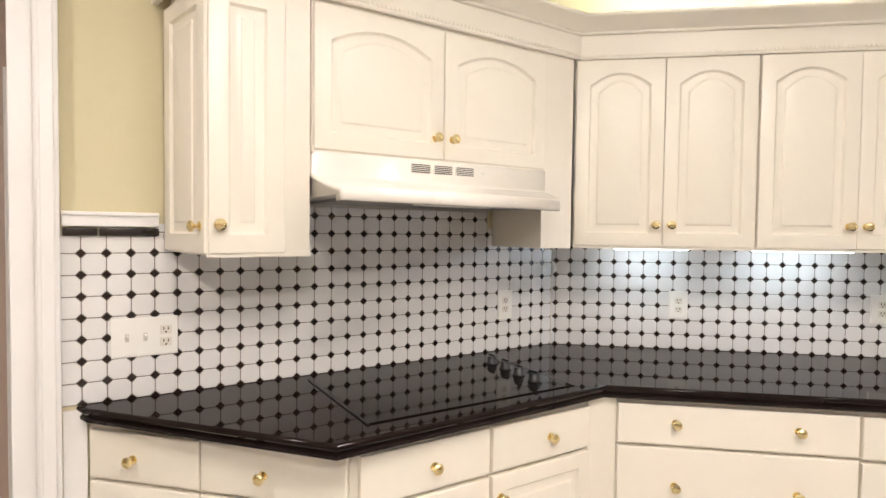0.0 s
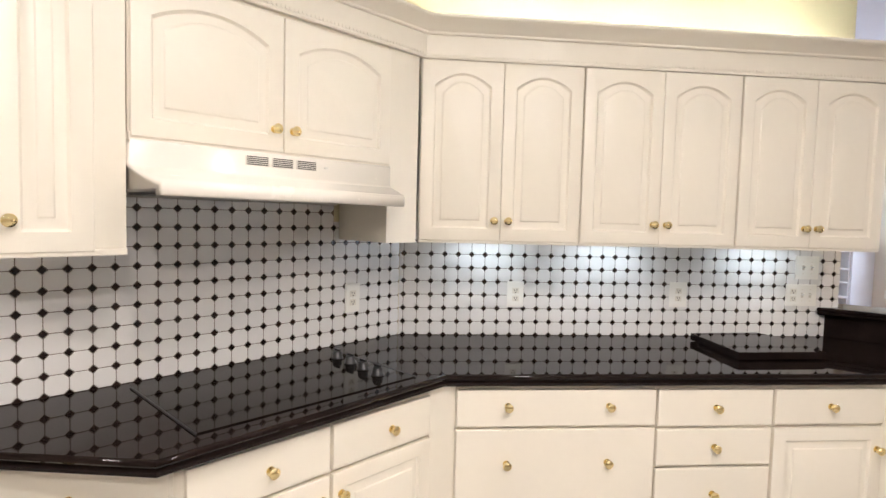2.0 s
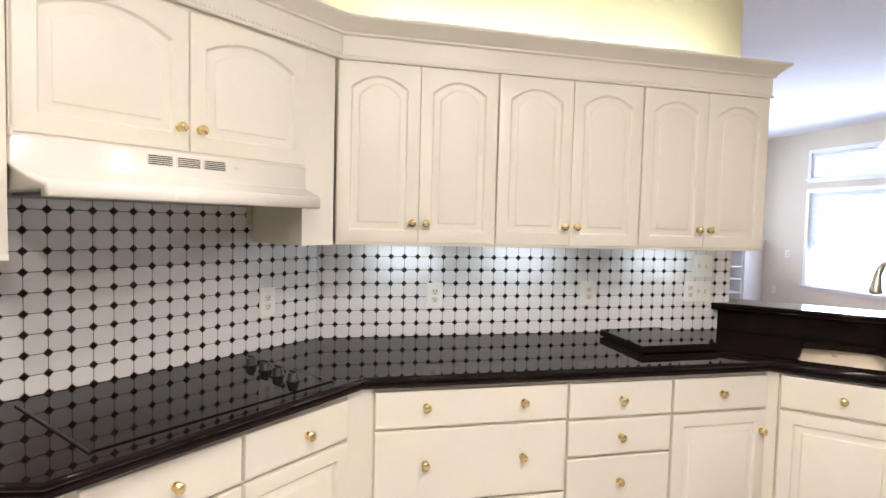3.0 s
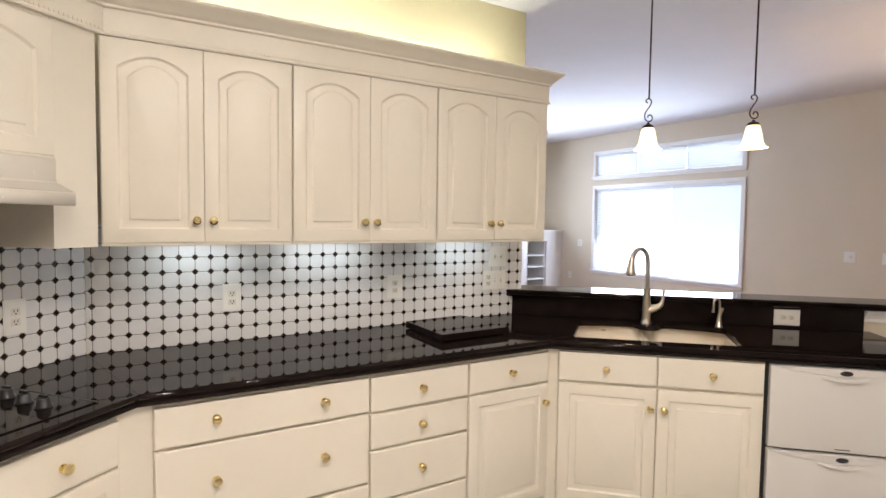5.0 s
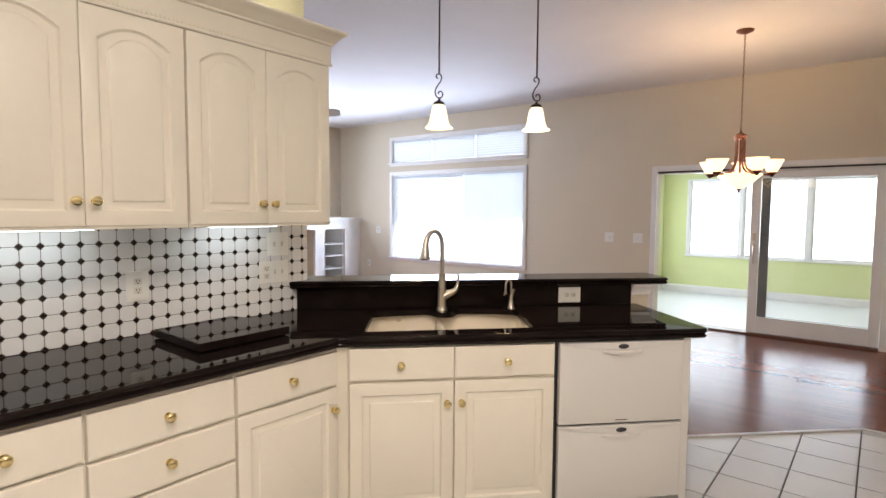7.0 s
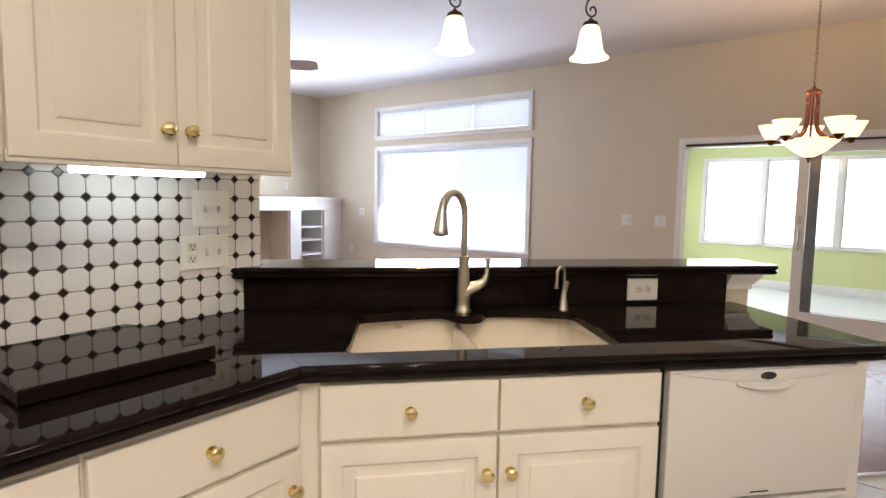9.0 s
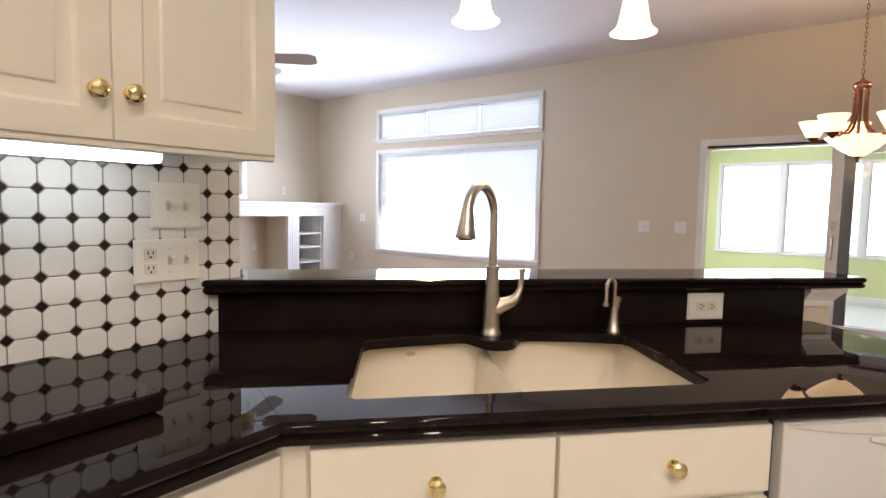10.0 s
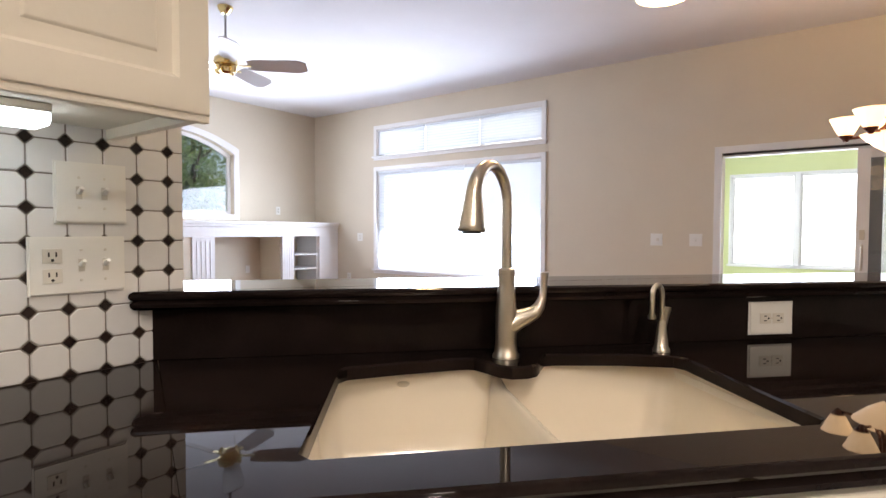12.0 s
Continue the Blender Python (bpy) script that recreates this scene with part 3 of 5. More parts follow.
solid("ceiling_sunroom", boxm(SX0, SX1 + 0.12, SY0, SY1 + 0.12, 2.45, 2.55), CEIL, "white sunroom ceiling", "ceiling", kind="structure")
MS = pose(SX1, 0, 0, 0, 0, -90)
SW = [(2.50, 3.31), (1.52, 2.44), (0.54, 1.46), (-0.44, 0.48), (-1.42, -0.50)]
wall("wall_sunroom_far", MS, -SY1, -SY0, 0, 0.12, 0, 2.45, GREEN, "lime green sunroom wall with windows", [(-b, -a, 0.70, 2.02) for a, b in SW])
for k, (a, b) in enumerate(SW):
    window("window_%d" % (4 + k), MS, -b, -a, 0.70, 2.02, "white framed sunroom window filled with daylight", 1, 0.03)
MN = pose(0, SY1, 0)
wall("wall_sunroom_side", MN, SX0, SX1 + 0.12, 0, 0.12, 0, 2.45, GREEN, "lime green sunroom side wall", [(9.0, 10.7, 0.70, 2.02)])
window("window_9", MN, 9.0, 10.7, 0.70, 2.02, "white framed sunroom side window", 2, 0.03)
wall("wall_sunroom_near", pose(0, SY0, 0), SX0, SX1, -0.12, 0, 0, 2.45, GREEN, "lime green sunroom end wall")
sb = sweep(bmesh.new(), [(SX0, SY1), (SX1, SY1), (SX1, SY0)], [(0, 0.021), (0.018, 0.021), (0.018, 0.12), (0.008, 0.15), (0, 0.15)])
solid("baseboard_sunroom", sb, TRIM, "white sunroom baseboard", "baseboard", kind="structure")

# bright distance outside the windows
solid("backdrop_window", boxm(9.3, 9.32, SY1 + 0.4, 9.0, -0.2, 4.5), GLOW, "bright hazy daylight outside the blinds", "backdrop", kind="structure")
solid("backdrop_sunroom", boxm(13.0, 13.02, -6, 8, -0.2, 5), GLOW, "bright hazy daylight outside the sunroom", "backdrop", kind="structure")
solid("backdrop_sunroom_side", boxm(9.33, 13.0, 4.9, 4.92, -0.2, 4.4), GLOW, "bright hazy daylight beside the sunroom", "backdrop", kind="structure")

# ---------------------------------------------------------------- worktops and bar
UC1 = 1.715
IN1, IN2, COR, RC = (0.592, 2.372), (2.366, 2.372), (CX - 0.004, 3.084), (2.683, 3.084)
sec_a = [axy(-1.895, -0.012), axy(-1.87, 0.055), (-0.150, 1.692), (IN1[0] - 0.0008, IN1[1]), (COR[0] - 0.0008, COR[1])]
sec_b = [IN1, (IN2[0] - 0.0008, IN2[1]), (RC[0] - 0.0008, RC[1]), COR]
sec_c = [IN2, cxy(UC1 - 0.02, 3.35), cxy(UC1, 3.37), cxy(UC1, VU + 0.012), cxy(1.6, VU + 0.012), RC]
nose = [(0.040, 0.868), (0.014, 0.868), (0.006, 0.873), (0.005, 0.882), (0.013, 0.890), (0.013, 0.893), (0.004, 0.895), (0.0, 0.901), (0.001, 0.908), (0.005, 0.9125), (0.010, CT)]
hole = [(0.120, 3.464), (0.868, 3.470), (0.898, 3.492), (0.928, 3.890), (0.915, 3.916), (0.80, 3.953), (0.648, 3.980), (0.620, 3.975), (0.594, 3.932), (0.574, 3.894),
        (0.548, 3.878), (0.512, 3.878), (0.487, 3.896), (0.470, 3.934), (0.448, 3.970), (0.420, 3.974), (0.285, 3.955), (0.163, 3.928), (0.145, 3.905), (0.104, 3.484)]
wt = thing("worktop", pose(0, 0, 0), "polished black granite worktop with ogee edge and sink cutout", "worktop")
part("worktop_section", slab(bmesh.new(), sec_a, nose, None, (3, )), GRANITE, wt, smooth=35)
part("worktop_section", slab(bmesh.new(), sec_b, nose, None, (1, 3)), GRANITE, wt, smooth=35)
part("worktop_section", slab(bmesh.new(), sec_c, nose, [cxy(*q) for q in hole], (5, )), GRANITE, wt, smooth=35)
VF = VU - 0.040                              # front edge of the bar top
bar = [at_y(VF, 3.059), cxy(1.880, VF), cxy(1.895, VF + 0.015), cxy(1.895, 4.285), cxy(1.880, 4.30), at_x(4.30, 2.738), (2.738, 3.064), (at_y(VF, 3.059)[0] + 0.004, 3.064)]
bn = [(0.03, 1.032), (0.012, 1.032), (0.004, 1.036), (0.002, 1.044), (0.010, 1.051), (0.003, 1.054), (0.0, 1.060), (0.002, 1.067), (0.009, 1.071)]
solid("bar_top", slab(bmesh.new(), bar, bn), GRANITE, "polished black granite raised bar top", "bar top", smooth=35)
UL = -0.272
rs = boxm(0, 1.675 - UL, 0, 0.018, 0, 1.0315 - CT - 0.0005, 0.0015)
solid("granite_upstand", rs, GRANITE, "black granite upstand between worktop and bar", "upstand", MC @ Matrix.Translation((UL, VU, CT + 0.0005)))

# sink
sk = thing("kitchen_sink", MC @ Matrix.Translation((0, 0, 0)), "biscuit white double bowl undermount sink with brushed drains", "sink")


def rounded(u0, u1, v0, v1, r, z, k=5):
    pts = []
    for cu, cv, a0 in ((u1 - r, v0 + r, -90), (u1 - r, v1 - r, 0), (u0 + r, v1 - r, 90), (u0 + r, v0 + r, 180)):
        for i in range(k + 1):
            a = radians(a0 + 90 * i / k)
            pts.append((cu + r * math.cos(a), cv + r * math.sin(a), z))
    return pts


SU0, SU1, SV0, SV1, SUD = 0.088, 0.952, 3.446, 4.010, 0.512
bm = bmesh.new()
loops(bm, [rounded(SU0 + i, SU1 - i, SV0 + i, SV1 - i, r, z) for i, r, z in ((-0.006, 0.05, 0.64), (-0.006, 0.05, 0.8845), (0, 0.05, 0.8845), (0.004, 0.05, 0.872), (0.016, 0.055, 0.74),
                                                                            (0.024, 0.06, 0.695), (0.040, 0.06, 0.674), (0.075, 0.05, 0.664))])
basin = part("basin", bm, SINK, sk, "", (0, 0, 0), 50)
for u in ((SU0 + SUD) / 2, (SU1 + SUD) / 2):
    part("drain", lathe(bmesh.new(), [(0.0, 0.004), (0.03, 0.004), (0.045, 0.006), (0.048, 0.002), (0.048, 0.0)], 20, (u, 3.76, 0.6645)), NICKEL, basin, "brushed steel drain")
ridge = [(-0.075, 0.6650), (-0.052, 0.672), (-0.036, 0.690), (-0.027, 0.725), (-0.020, 0.800), (-0.016, 0.830), (-0.010, 0.845), (-0.003, 0.851), (0.003, 0.851),
         (0.010, 0.845), (0.016, 0.830), (0.020, 0.800), (0.027, 0.725), (0.036, 0.690), (0.052, 0.672), (0.075, 0.6650)]
part("divider", loops(bmesh.new(), [[(SUD + u, v, z + dz * (z - 0.665) / 0.19) for u, z in ridge] for v, dz in ((SV0 + 0.004, 0.012), (SV0 + 0.06, 0.0), (SV1 - 0.06, 0.0), (SV1 - 0.004, 0.012))]), SINK, sk, "", (0, 0, 0), 70)
bg = lathe(bmesh.new(), [(0.0, -0.0015), (0.014, -0.001), (0.0145, 0.0)], 18, (0, 0, 0), "Y")
bmesh.ops.scale(bg, vec=(1, 1, 0.5), verts=bg.verts)
part("badge", bg, NICKEL, sk, "small oval metal badge", (0.290, 4.002, 0.852))


# faucet
def arc(c, r, a0, a1, n, f):
    return [f(c, r, radians(a0 + (a1 - a0) * i / n)) for i in range(n + 1)]


fc = thing("faucet", MC @ Matrix.Translation((0.524, 3.968, CT)), "brushed nickel gooseneck pull-down kitchen faucet", "faucet")
part("base", lathe(bmesh.new(), [(0.031, 0.0), (0.031, 0.006), (0.027, 0.012), (0.0250, 0.03), (0.0240, 0.10), (0.0200, 0.16), (0.0185, 0.185), (0.0200, 0.192), (0.0200, 0.202),
                                  (0.0150, 0.206), (0.0, 0.206)], 24), NICKEL, fc, smooth=40)
neck = [(0, 0, 0.205), (0, 0, 0.30), (0, 0, 0.352)]
# the spout leans to the left and towards the bowl
dx, dy = -0.70, -0.71
neck_r = [0.0125] * 3
for i in range(1, 13):
    a = math.pi * i / 12 * 0.96
    r = 0.074
    neck_r.append(0.0125 + 0.0045 * max(0.0, (i - 7) / 5))
    neck.append((dx * r * (1 - math.cos(a)), dy * r * (1 - math.cos(a)), 0.352 + r * 1.1 * math.sin(a)))
part("spout", tube(bmesh.new(), neck, neck_r, 16), NICKEL, fc, smooth=60)
e = Vector(neck[-1])
hd = [e + Vector((dx * k * 0.10, dy * k * 0.10, -k)) for k in (-0.012, 0.0, 0.012, 0.028, 0.045, 0.060, 0.070, 0.073)]
part("spray_head", tube(bmesh.new(), hd, [0.0168, 0.0182, 0.0205, 0.0230, 0.0258, 0.0282, 0.0292, 0.0265], 18), NICKEL, fc, smooth=60)
part("nozzle", lathe(bmesh.new(), [(0.0, 0.0), (0.019, 0.0), (0.019, 0.006), (0.0, 0.006)], 18, (hd[-1].x, hd[-1].y, hd[-1].z - 0.004)), BLACK, fc, "black spray nozzle")
part("handle", tube(bmesh.new(), [(0.004, 0, 0.072), (0.026, 0, 0.086), (0.050, 0, 0.094), (0.068, 0, 0.102), (0.080, 0, 0.116), (0.0875, 0, 0.138), (0.090, 0, 0.165), (0.091, 0, 0.184), (0.091, 0, 0.190), (0.091, 0, 0.196)],
                    [0.0245, 0.0235, 0.0195, 0.0165, 0.0130, 0.0088, 0.0078, 0.0080, 0.0108, 0.0095], 14), NICKEL, fc, smooth=60)

ft = thing("filtered_water_tap", MC @ Matrix.Translation((0.914, 3.966, CT)), "small brushed nickel drinking water tap", "tap")
part("base", lathe(bmesh.new(), [(0.020, 0.0), (0.020, 0.006), (0.016, 0.012), (0.012, 0.05), (0.009, 0.075), (0.0, 0.076)], 18), NICKEL, ft, smooth=40)
sp = [(0, 0, 0.07), (0, 0, 0.138)] + [(-0.9 * 0.019 * (1 - math.cos(a)), -0.4 * 0.019 * (1 - math.cos(a)), 0.138 + 0.024 * math.sin(a)) for a in [math.pi * i / 8 for i in range(1, 9)]]
sp += [(sp[-1][0] - 0.002, sp[-1][1] - 0.002, 0.10), (sp[-1][0] - 0.003, sp[-1][1] - 0.003, 0.085)]
part("spout", tube(bmesh.new(), sp, 0.0062, 10), NICKEL, ft, smooth=60)
part("tip", lathe(bmesh.new(), [(0.0, 0.0), (0.009, 0.0), (0.009, 0.010), (0.0, 0.010)], 12, (sp[-1][0], sp[-1][1], 0.083)), NICKEL, ft)
part("lever", tube(bmesh.new(), [(0.004, 0, 0.05), (0.009, 0, 0.08), (0.014, 0, 0.108)], [0.006, 0.0075, 0.010], 10), NICKEL, ft)

# granite board beside the sink
gb = thing("granite_board", pose(2.06, 2.70, CT + 0.0005, 0, 0, 2.5), "thick black granite offcut board lying on the worktop", "board")
part("board", slab(bmesh.new(), [(-0.21, -0.125), (0.20, -0.13), (0.215, 0.16), (0.18, 0.275), (-0.185, 0.265)], [(0.003, 0.004), (0, 0.007), (0, 0.034), (0.003, 0.038)]), GRANITE, gb)
for fx, fy in ((-0.14, -0.08), (0.14, -0.08), (-0.14, 0.2), (0.14, 0.2)):
    part("foot", lathe(bmesh.new(), [(0.012, 0), (0.012, 0.004), (0.0, 0.004)], 10, (fx, fy, 0)), BLACK, gb)

# hob
hb = thing("ceramic_hob", MA @ Matrix.Translation((-0.815, 0, CT + 0.0005)), "black glass ceramic hob set in the worktop with knobs", "hob")
part("glass", boxm(-0.385, 0.385, -0.585, -0.075, 0, 0.0035, 0.001), COOKGLASS, hb)
for a in (-0.391, 0.3855):
    part("rim", boxm(a, a + 0.0055, -0.588, -0.072, 0, 0.0042), BLACK, hb)
for ks, kd in ((0.322, 0.200), (0.316, 0.295), (0.302, 0.392), (0.296, 0.485)):
    kb = part("control_knob", lathe(bmesh.new(), [(0.024, 0.0), (0.024, 0.004), (0.020, 0.008), (0.018, 0.026), (0.016, 0.029), (0.0, 0.029)], 18, (0, 0, 0)), BLACK, hb, "", (ks, -kd, 0.0038), 40)
    part("grip", boxm(-0.004, 0.004, -0.017, 0.017, 0.0295, 0.038, 0.002), BLACK, kb)

# ---------------------------------------------------------------- cabinets on the tiled wall
WZ0, WZ1, DZ1 = 1.390, 2.245, 2.138
BX = [0.490, 1.182, 1.892, 2.592]
for a, b in zip(BX, BX[1:]):
    mid = (a + b) / 2
    g = 0.004
    cabinet("wall_cabinet", MB, a, b, 2.690, YB - 0.014, WZ0, WZ1,
            [("door", "arch", a + g, mid - 0.0006, WZ0 + 0.006, DZ1, [(mid - 0.03, 1.482)]), ("door", "arch", mid + 0.0006, b - g, WZ0 + 0.006, DZ1, [(mid + 0.03, 1.482)])],
            "cream white double wall cabinet with arched raised panels", "wall cabinet", "wall cabinets")
# hob wall
fill = boxm(0, 0.160, 0.02, 0.336, WZ0 - 0.006, WZ1)
solid("cabinet_filler", fill, CAB, "cream white filler panel beside the range hood", "filler panel", MA @ Matrix.Translation((-0.362, -0.35, 0)))
cabinet("hood_cabinet", MA, -1.284, -0.363, -0.35, -0.014, 1.683, WZ1,
        [("door", "arch", -1.280, -0.826, 1.690, 2.125, [(-0.858, 1.762)]), ("door", "arch", -0.822, -0.368, 1.690, 2.125, [(-0.790, 1.762)])],
        "cream white double cabinet with arched doors above the hood", "wall cabinet")
# left end cabinet with a door on its slanted side too
LZ0 = 1.372
bd = bmesh.new()
slab(bd, [(0.0, 0.02), (0.291, 0.02), (0.291, 0.336), (-0.076 + 0.022, 0.336)], [(0, LZ0), (0, WZ1)])
box(bd, 0.0, 0.291, 0.006, 0.026, LZ0 - 0.006, LZ0 + 0.012, 0.004)
lc = cabinet("end_wall_cabinet", MA, -1.578, -1.287, -0.35, -0.014, LZ0, WZ1, [("door", "panel", -1.574, -1.366, LZ0 + 0.006, 2.12, [(-1.547, 1.458)])],
             "cream white narrow end cabinet with panelled doors", "wall cabinet", body=bd)
ang = math.degrees(math.atan2(-(0.35 - 0.03), 0.076))
sd = part("door", front_bm(0.312, 2.12 - LZ0 - 0.006, "panel"), CAB, lc, "", (-0.076 + 0.018, 0.322, LZ0 + 0.006), 30, ang)
knob(sd, 0.282, -0.0205, 0.075)


# cornice along all wall cabinets
fa = MA @ Vector((-0.2, -0.331, 0))
da = (MA.to_3x3() @ Vector((1, 0, 0)))
k = (2.709 - fa.y) / da.y
corner_in = (fa.x + da.x * k, 2.709)
path = [axy(-1.668, 0.0), axy(-1.592, 0.331), corner_in, (BX[3] + 0.0005, 2.709), (BX[3] + 0.0005, YB - 0.002)]
frz = sweep(bmesh.new(), path, [(0.001, DZ1 + 0.004), (0.016, DZ1 + 0.004), (0.018, DZ1 + 0.010), (0.016, DZ1 + 0.016), (0.012, DZ1 + 0.018), (0.012, 2.238), (0.001, 2.238)])
solid("trim_frieze", frz, CAB, "cream white frieze board above the cabinet doors", "trim", kind="structure")
crn = sweep(bmesh.new(), path, [(0.001, 2.2385), (0.018, 2.2385), (0.022, 2.243), (0.022, 2.250), (0.026, 2.253), (0.034, 2.262), (0.048, 2.275), (0.060, 2.286), (0.066, 2.290), (0.070, 2.296),
                                (0.070, 2.304), (0.062, 2.309), (0.001, 2.309)])
solid("trim_cornice", crn, CAB, "cream white crown moulding on the wall cabinets", "trim", kind="structure", smooth=30)
# dentils
dn = bmesh.new()
for (ax, ay), (bx, by) in zip(path[:-1], path[1:]):
    a, b = Vector((ax, ay)), Vector((bx, by))
    d = (b - a).normalized()
    nrm = Vector((d.y, -d.x))
    L = (b - a).length
    i = 0.02
    while i < L - 0.02:
        o = a + d * i + nrm * 0.0122
        ps = [o, o + d * 0.008, o + d * 0.008 + nrm * 0.0032, o + nrm * 0.0032]
        loops(dn, [[(*p, z) for p in ps] for z in (DZ1 + 0.0185, DZ1 + 0.028)])
        i += 0.016
dnt = solid("dentil_moulding", dn, CAB, "row of small cream dentils under the crown moulding", "moulding", kind="stuff")

# under-cabinet lights
for i, (a, b) in enumerate(((0.69, 0.99), (1.26, 1.63), (2.09, 2.42))):
    u = thing("under_cabinet_light", pose(a, YB - 0.165, WZ0 + 0.0150), "slim lit fluorescent light under a wall cabinet", "under-cabinet light", "under-cabinet lights")
    w = b - a
    part("housing", boxm(0, w, -0.035, 0.055, -0.010, 0.0048, 0.002), PLATE, u)
    df = bmesh.new()
    loops(df, [[(x, -0.033, -0.0105), (x, -0.033, -0.022), (x, -0.026, -0.029), (x, 0.044, -0.029), (x, 0.052, -0.022), (x, 0.052, -0.0105)] for x in (0.002, w - 0.002)])
    part("diffuser", df, TUBE, u, "glowing white diffuser")
# range hood
hd = thing("range_hood", MA @ Matrix.Translation((-1.262, 0, 0)), "white enamel under-cabinet range hood with vent slots", "range hood")
HW = 0.886
prof = [(-0.014, 1.682), (-0.36, 1.682), (-0.365, 1.676), (-0.365, 1.612), (-0.372, 1.600), (-0.492, 1.570), (-0.500, 1.562), (-0.500, 1.532), (-0.494, 1.527), (-0.47, 1.527), (-0.47, 1.545), (-0.03, 1.545), (-0.014, 1.53)]
part("canopy", loops(bmesh.new(), [[(x, y if y > -0.37 else -0.37 + (y + 0.37) * k, z) for y, z in prof] for x, k in ((-0.018, 1.65), (HW, 0.62))]), HOOD, hd, smooth=25)
gs = 0.300
for gk in range(3):
    gx = gs + gk * 0.088
    vg = part("vent_grille", boxm(gx, gx + 0.078, -0.3665, -0.3645, 1.638, 1.668), HOOD, hd)
    for r in range(5):
        part("slot", boxm(gx + 0.004, gx + 0.074, -0.3675, -0.366, 1.640 + r * 0.006, 1.6428 + r * 0.006), SLOT, vg, "dark strip standing for a slot's shade")
part("filter", boxm(0.06, HW - 0.06, -0.38, -0.06, 1.536, 1.5445), mat("grease_filter_mesh", (0.30, 0.29, 0.27), rough=0.4, metal=0.8, var=0.2, scale=80), hd, "grey mesh filter")
part("lamp_lens", boxm(0.30, HW - 0.30, -0.43, -0.385, 1.528, 1.5355, 0.002), PLATE, hd)
part("switch", boxm(HW - 0.30, HW - 0.285, -0.3665, -0.365, 1.648, 1.655), PLATE, hd)

# ---------------------------------------------------------------- base cabinets
BZ0, BZ1 = 0.10, 0.8675
gpB = "base cabinets"
yf = 2.400
dl = [(0.703, 0.847), (0.545, 0.690), (0.325, 0.533), (0.112, 0.313)]


def drawer(a, b, c, d, ks):
    return ("drawer_front", "slab", a, b, c, d, ks)


cabinet("base_cabinet", MB, 0.632, 1.417, yf, YB - 0.014, BZ0, BZ1,
        [drawer(0.636, 1.413, 0.708, 0.849, [(0.83, 0.787), (1.225, 0.785)]), drawer(0.636, 1.413, 0.412, 0.697, [(0.83, 0.565), (1.225, 0.565)]), drawer(0.636, 1.413, 0.112, 0.400, [(0.83, 0.27), (1.225, 0.27)])],
        "cream white wide base cabinet with three deep drawers", "base cabinet", gpB, True)
cabinet("base_cabinet", MB, 1.418, 1.902, yf, YB - 0.014, BZ0, BZ1,
        [drawer(1.423, 1.897, c, d, [(1.66, (c + d) / 2)]) for c, d in dl],
        "cream white base cabinet with four drawers", "base cabinet", gpB, True)
cabinet("base_cabinet", MB, 1.903, 2.386, yf, YB - 0.014, BZ0, BZ1,
        [drawer(1.909, 2.382, 0.703, 0.847, [(2.145, 0.776)]), ("door", "panel", 1.909, 2.382, 0.112, 0.690, [(2.356, 0.598)])],
        "cream white base cabinet with a drawer above a door", "base cabinet", gpB, True)
# hob wall
cabinet("base_cabinet", MA, -1.246, -0.806, -0.622, -0.014, BZ0, BZ1,
        [drawer(-1.240, -0.812, 0.703, 0.845, [(-1.012, 0.770)]), ("door", "panel", -1.240, -0.812, 0.112, 0.690, [(-0.84, 0.62)])],
        "cream white base cabinet with drawer and door below the hob", "base cabinet", gpB, True)
cabinet("base_cabinet", MA, -0.805, -0.374, -0.622, -0.014, BZ0, BZ1,
        [drawer(-0.801, -0.380, 0.703, 0.845, [(-0.566, 0.772)]), ("door", "panel", -0.801, -0.380, 0.112, 0.690, [(-0.77, 0.62)])],
        "cream white base cabinet with drawer and door below the hob", "base cabinet", gpB, True)
# corner posts
p0, p1 = axy(-0.3735, 0.605), axy(-0.3735, 0.05)
solid("corner_filler", slab(bmesh.new(), [p0, (0.6315, 2.418), (0.6315, 3.05), (0.45, 3.05), p1][::1], [(0, 0.0), (0, BZ1)]), CAB, "cream white corner filler between base cabinets", "filler panel")
# slanted end of the run
ex0, ey0 = axy(-1.862, 0.030)
ex1, ey1 = axy(-1.252, 0.625)
L = math.hypot(ex1 - ex0, ey1 - ey0)
MEnd = pose(ex0, ey0, 0, 0, 0, math.degrees(math.atan2(ey1 - ey0, ex1 - ex0)))
be = bmesh.new()
iv = (MEnd @ Matrix.Translation((0, 0, 0))).inverted()
tri = [axy(-1.855, 0.012), axy(-1.845, 0.020), axy(-1.2475, 0.600), axy(-1.2475, 0.014)]
slab(be, [tuple((iv @ Vector((*t, 0))).xy) for t in tri], [(0, BZ0), (0, BZ1)])
box(be, 0.004, L - 0.004, 0.0205, 0.032, BZ0, BZ1)
h2 = L * 0.445
cabinet("end_base_cabinet", MEnd, 0, L, 0, 0.1, BZ0, BZ1,
        [drawer(0.006, h2 - 0.003, 0.703, 0.845, [(h2 * 0.42, 0.770)]), ("door", "panel", 0.006, h2 - 0.003, 0.112, 0.690, [(h2 - 0.04, 0.62)]),
         drawer(h2 + 0.003, L - 0.03, 0.703, 0.845, [(h2 + (L - h2) * 0.42, 0.768)]), ("door", "panel", h2 + 0.003, L - 0.03, 0.112, 0.690, [(h2 + 0.04, 0.62)])],
        "cream white slanted end cabinet with two drawers", "base cabinet", gpB, False, be)
# sink run
vf = 3.366
sb_ = boxm(0.0005, 0.9335, 0.020, 0.04, BZ0, BZ1)
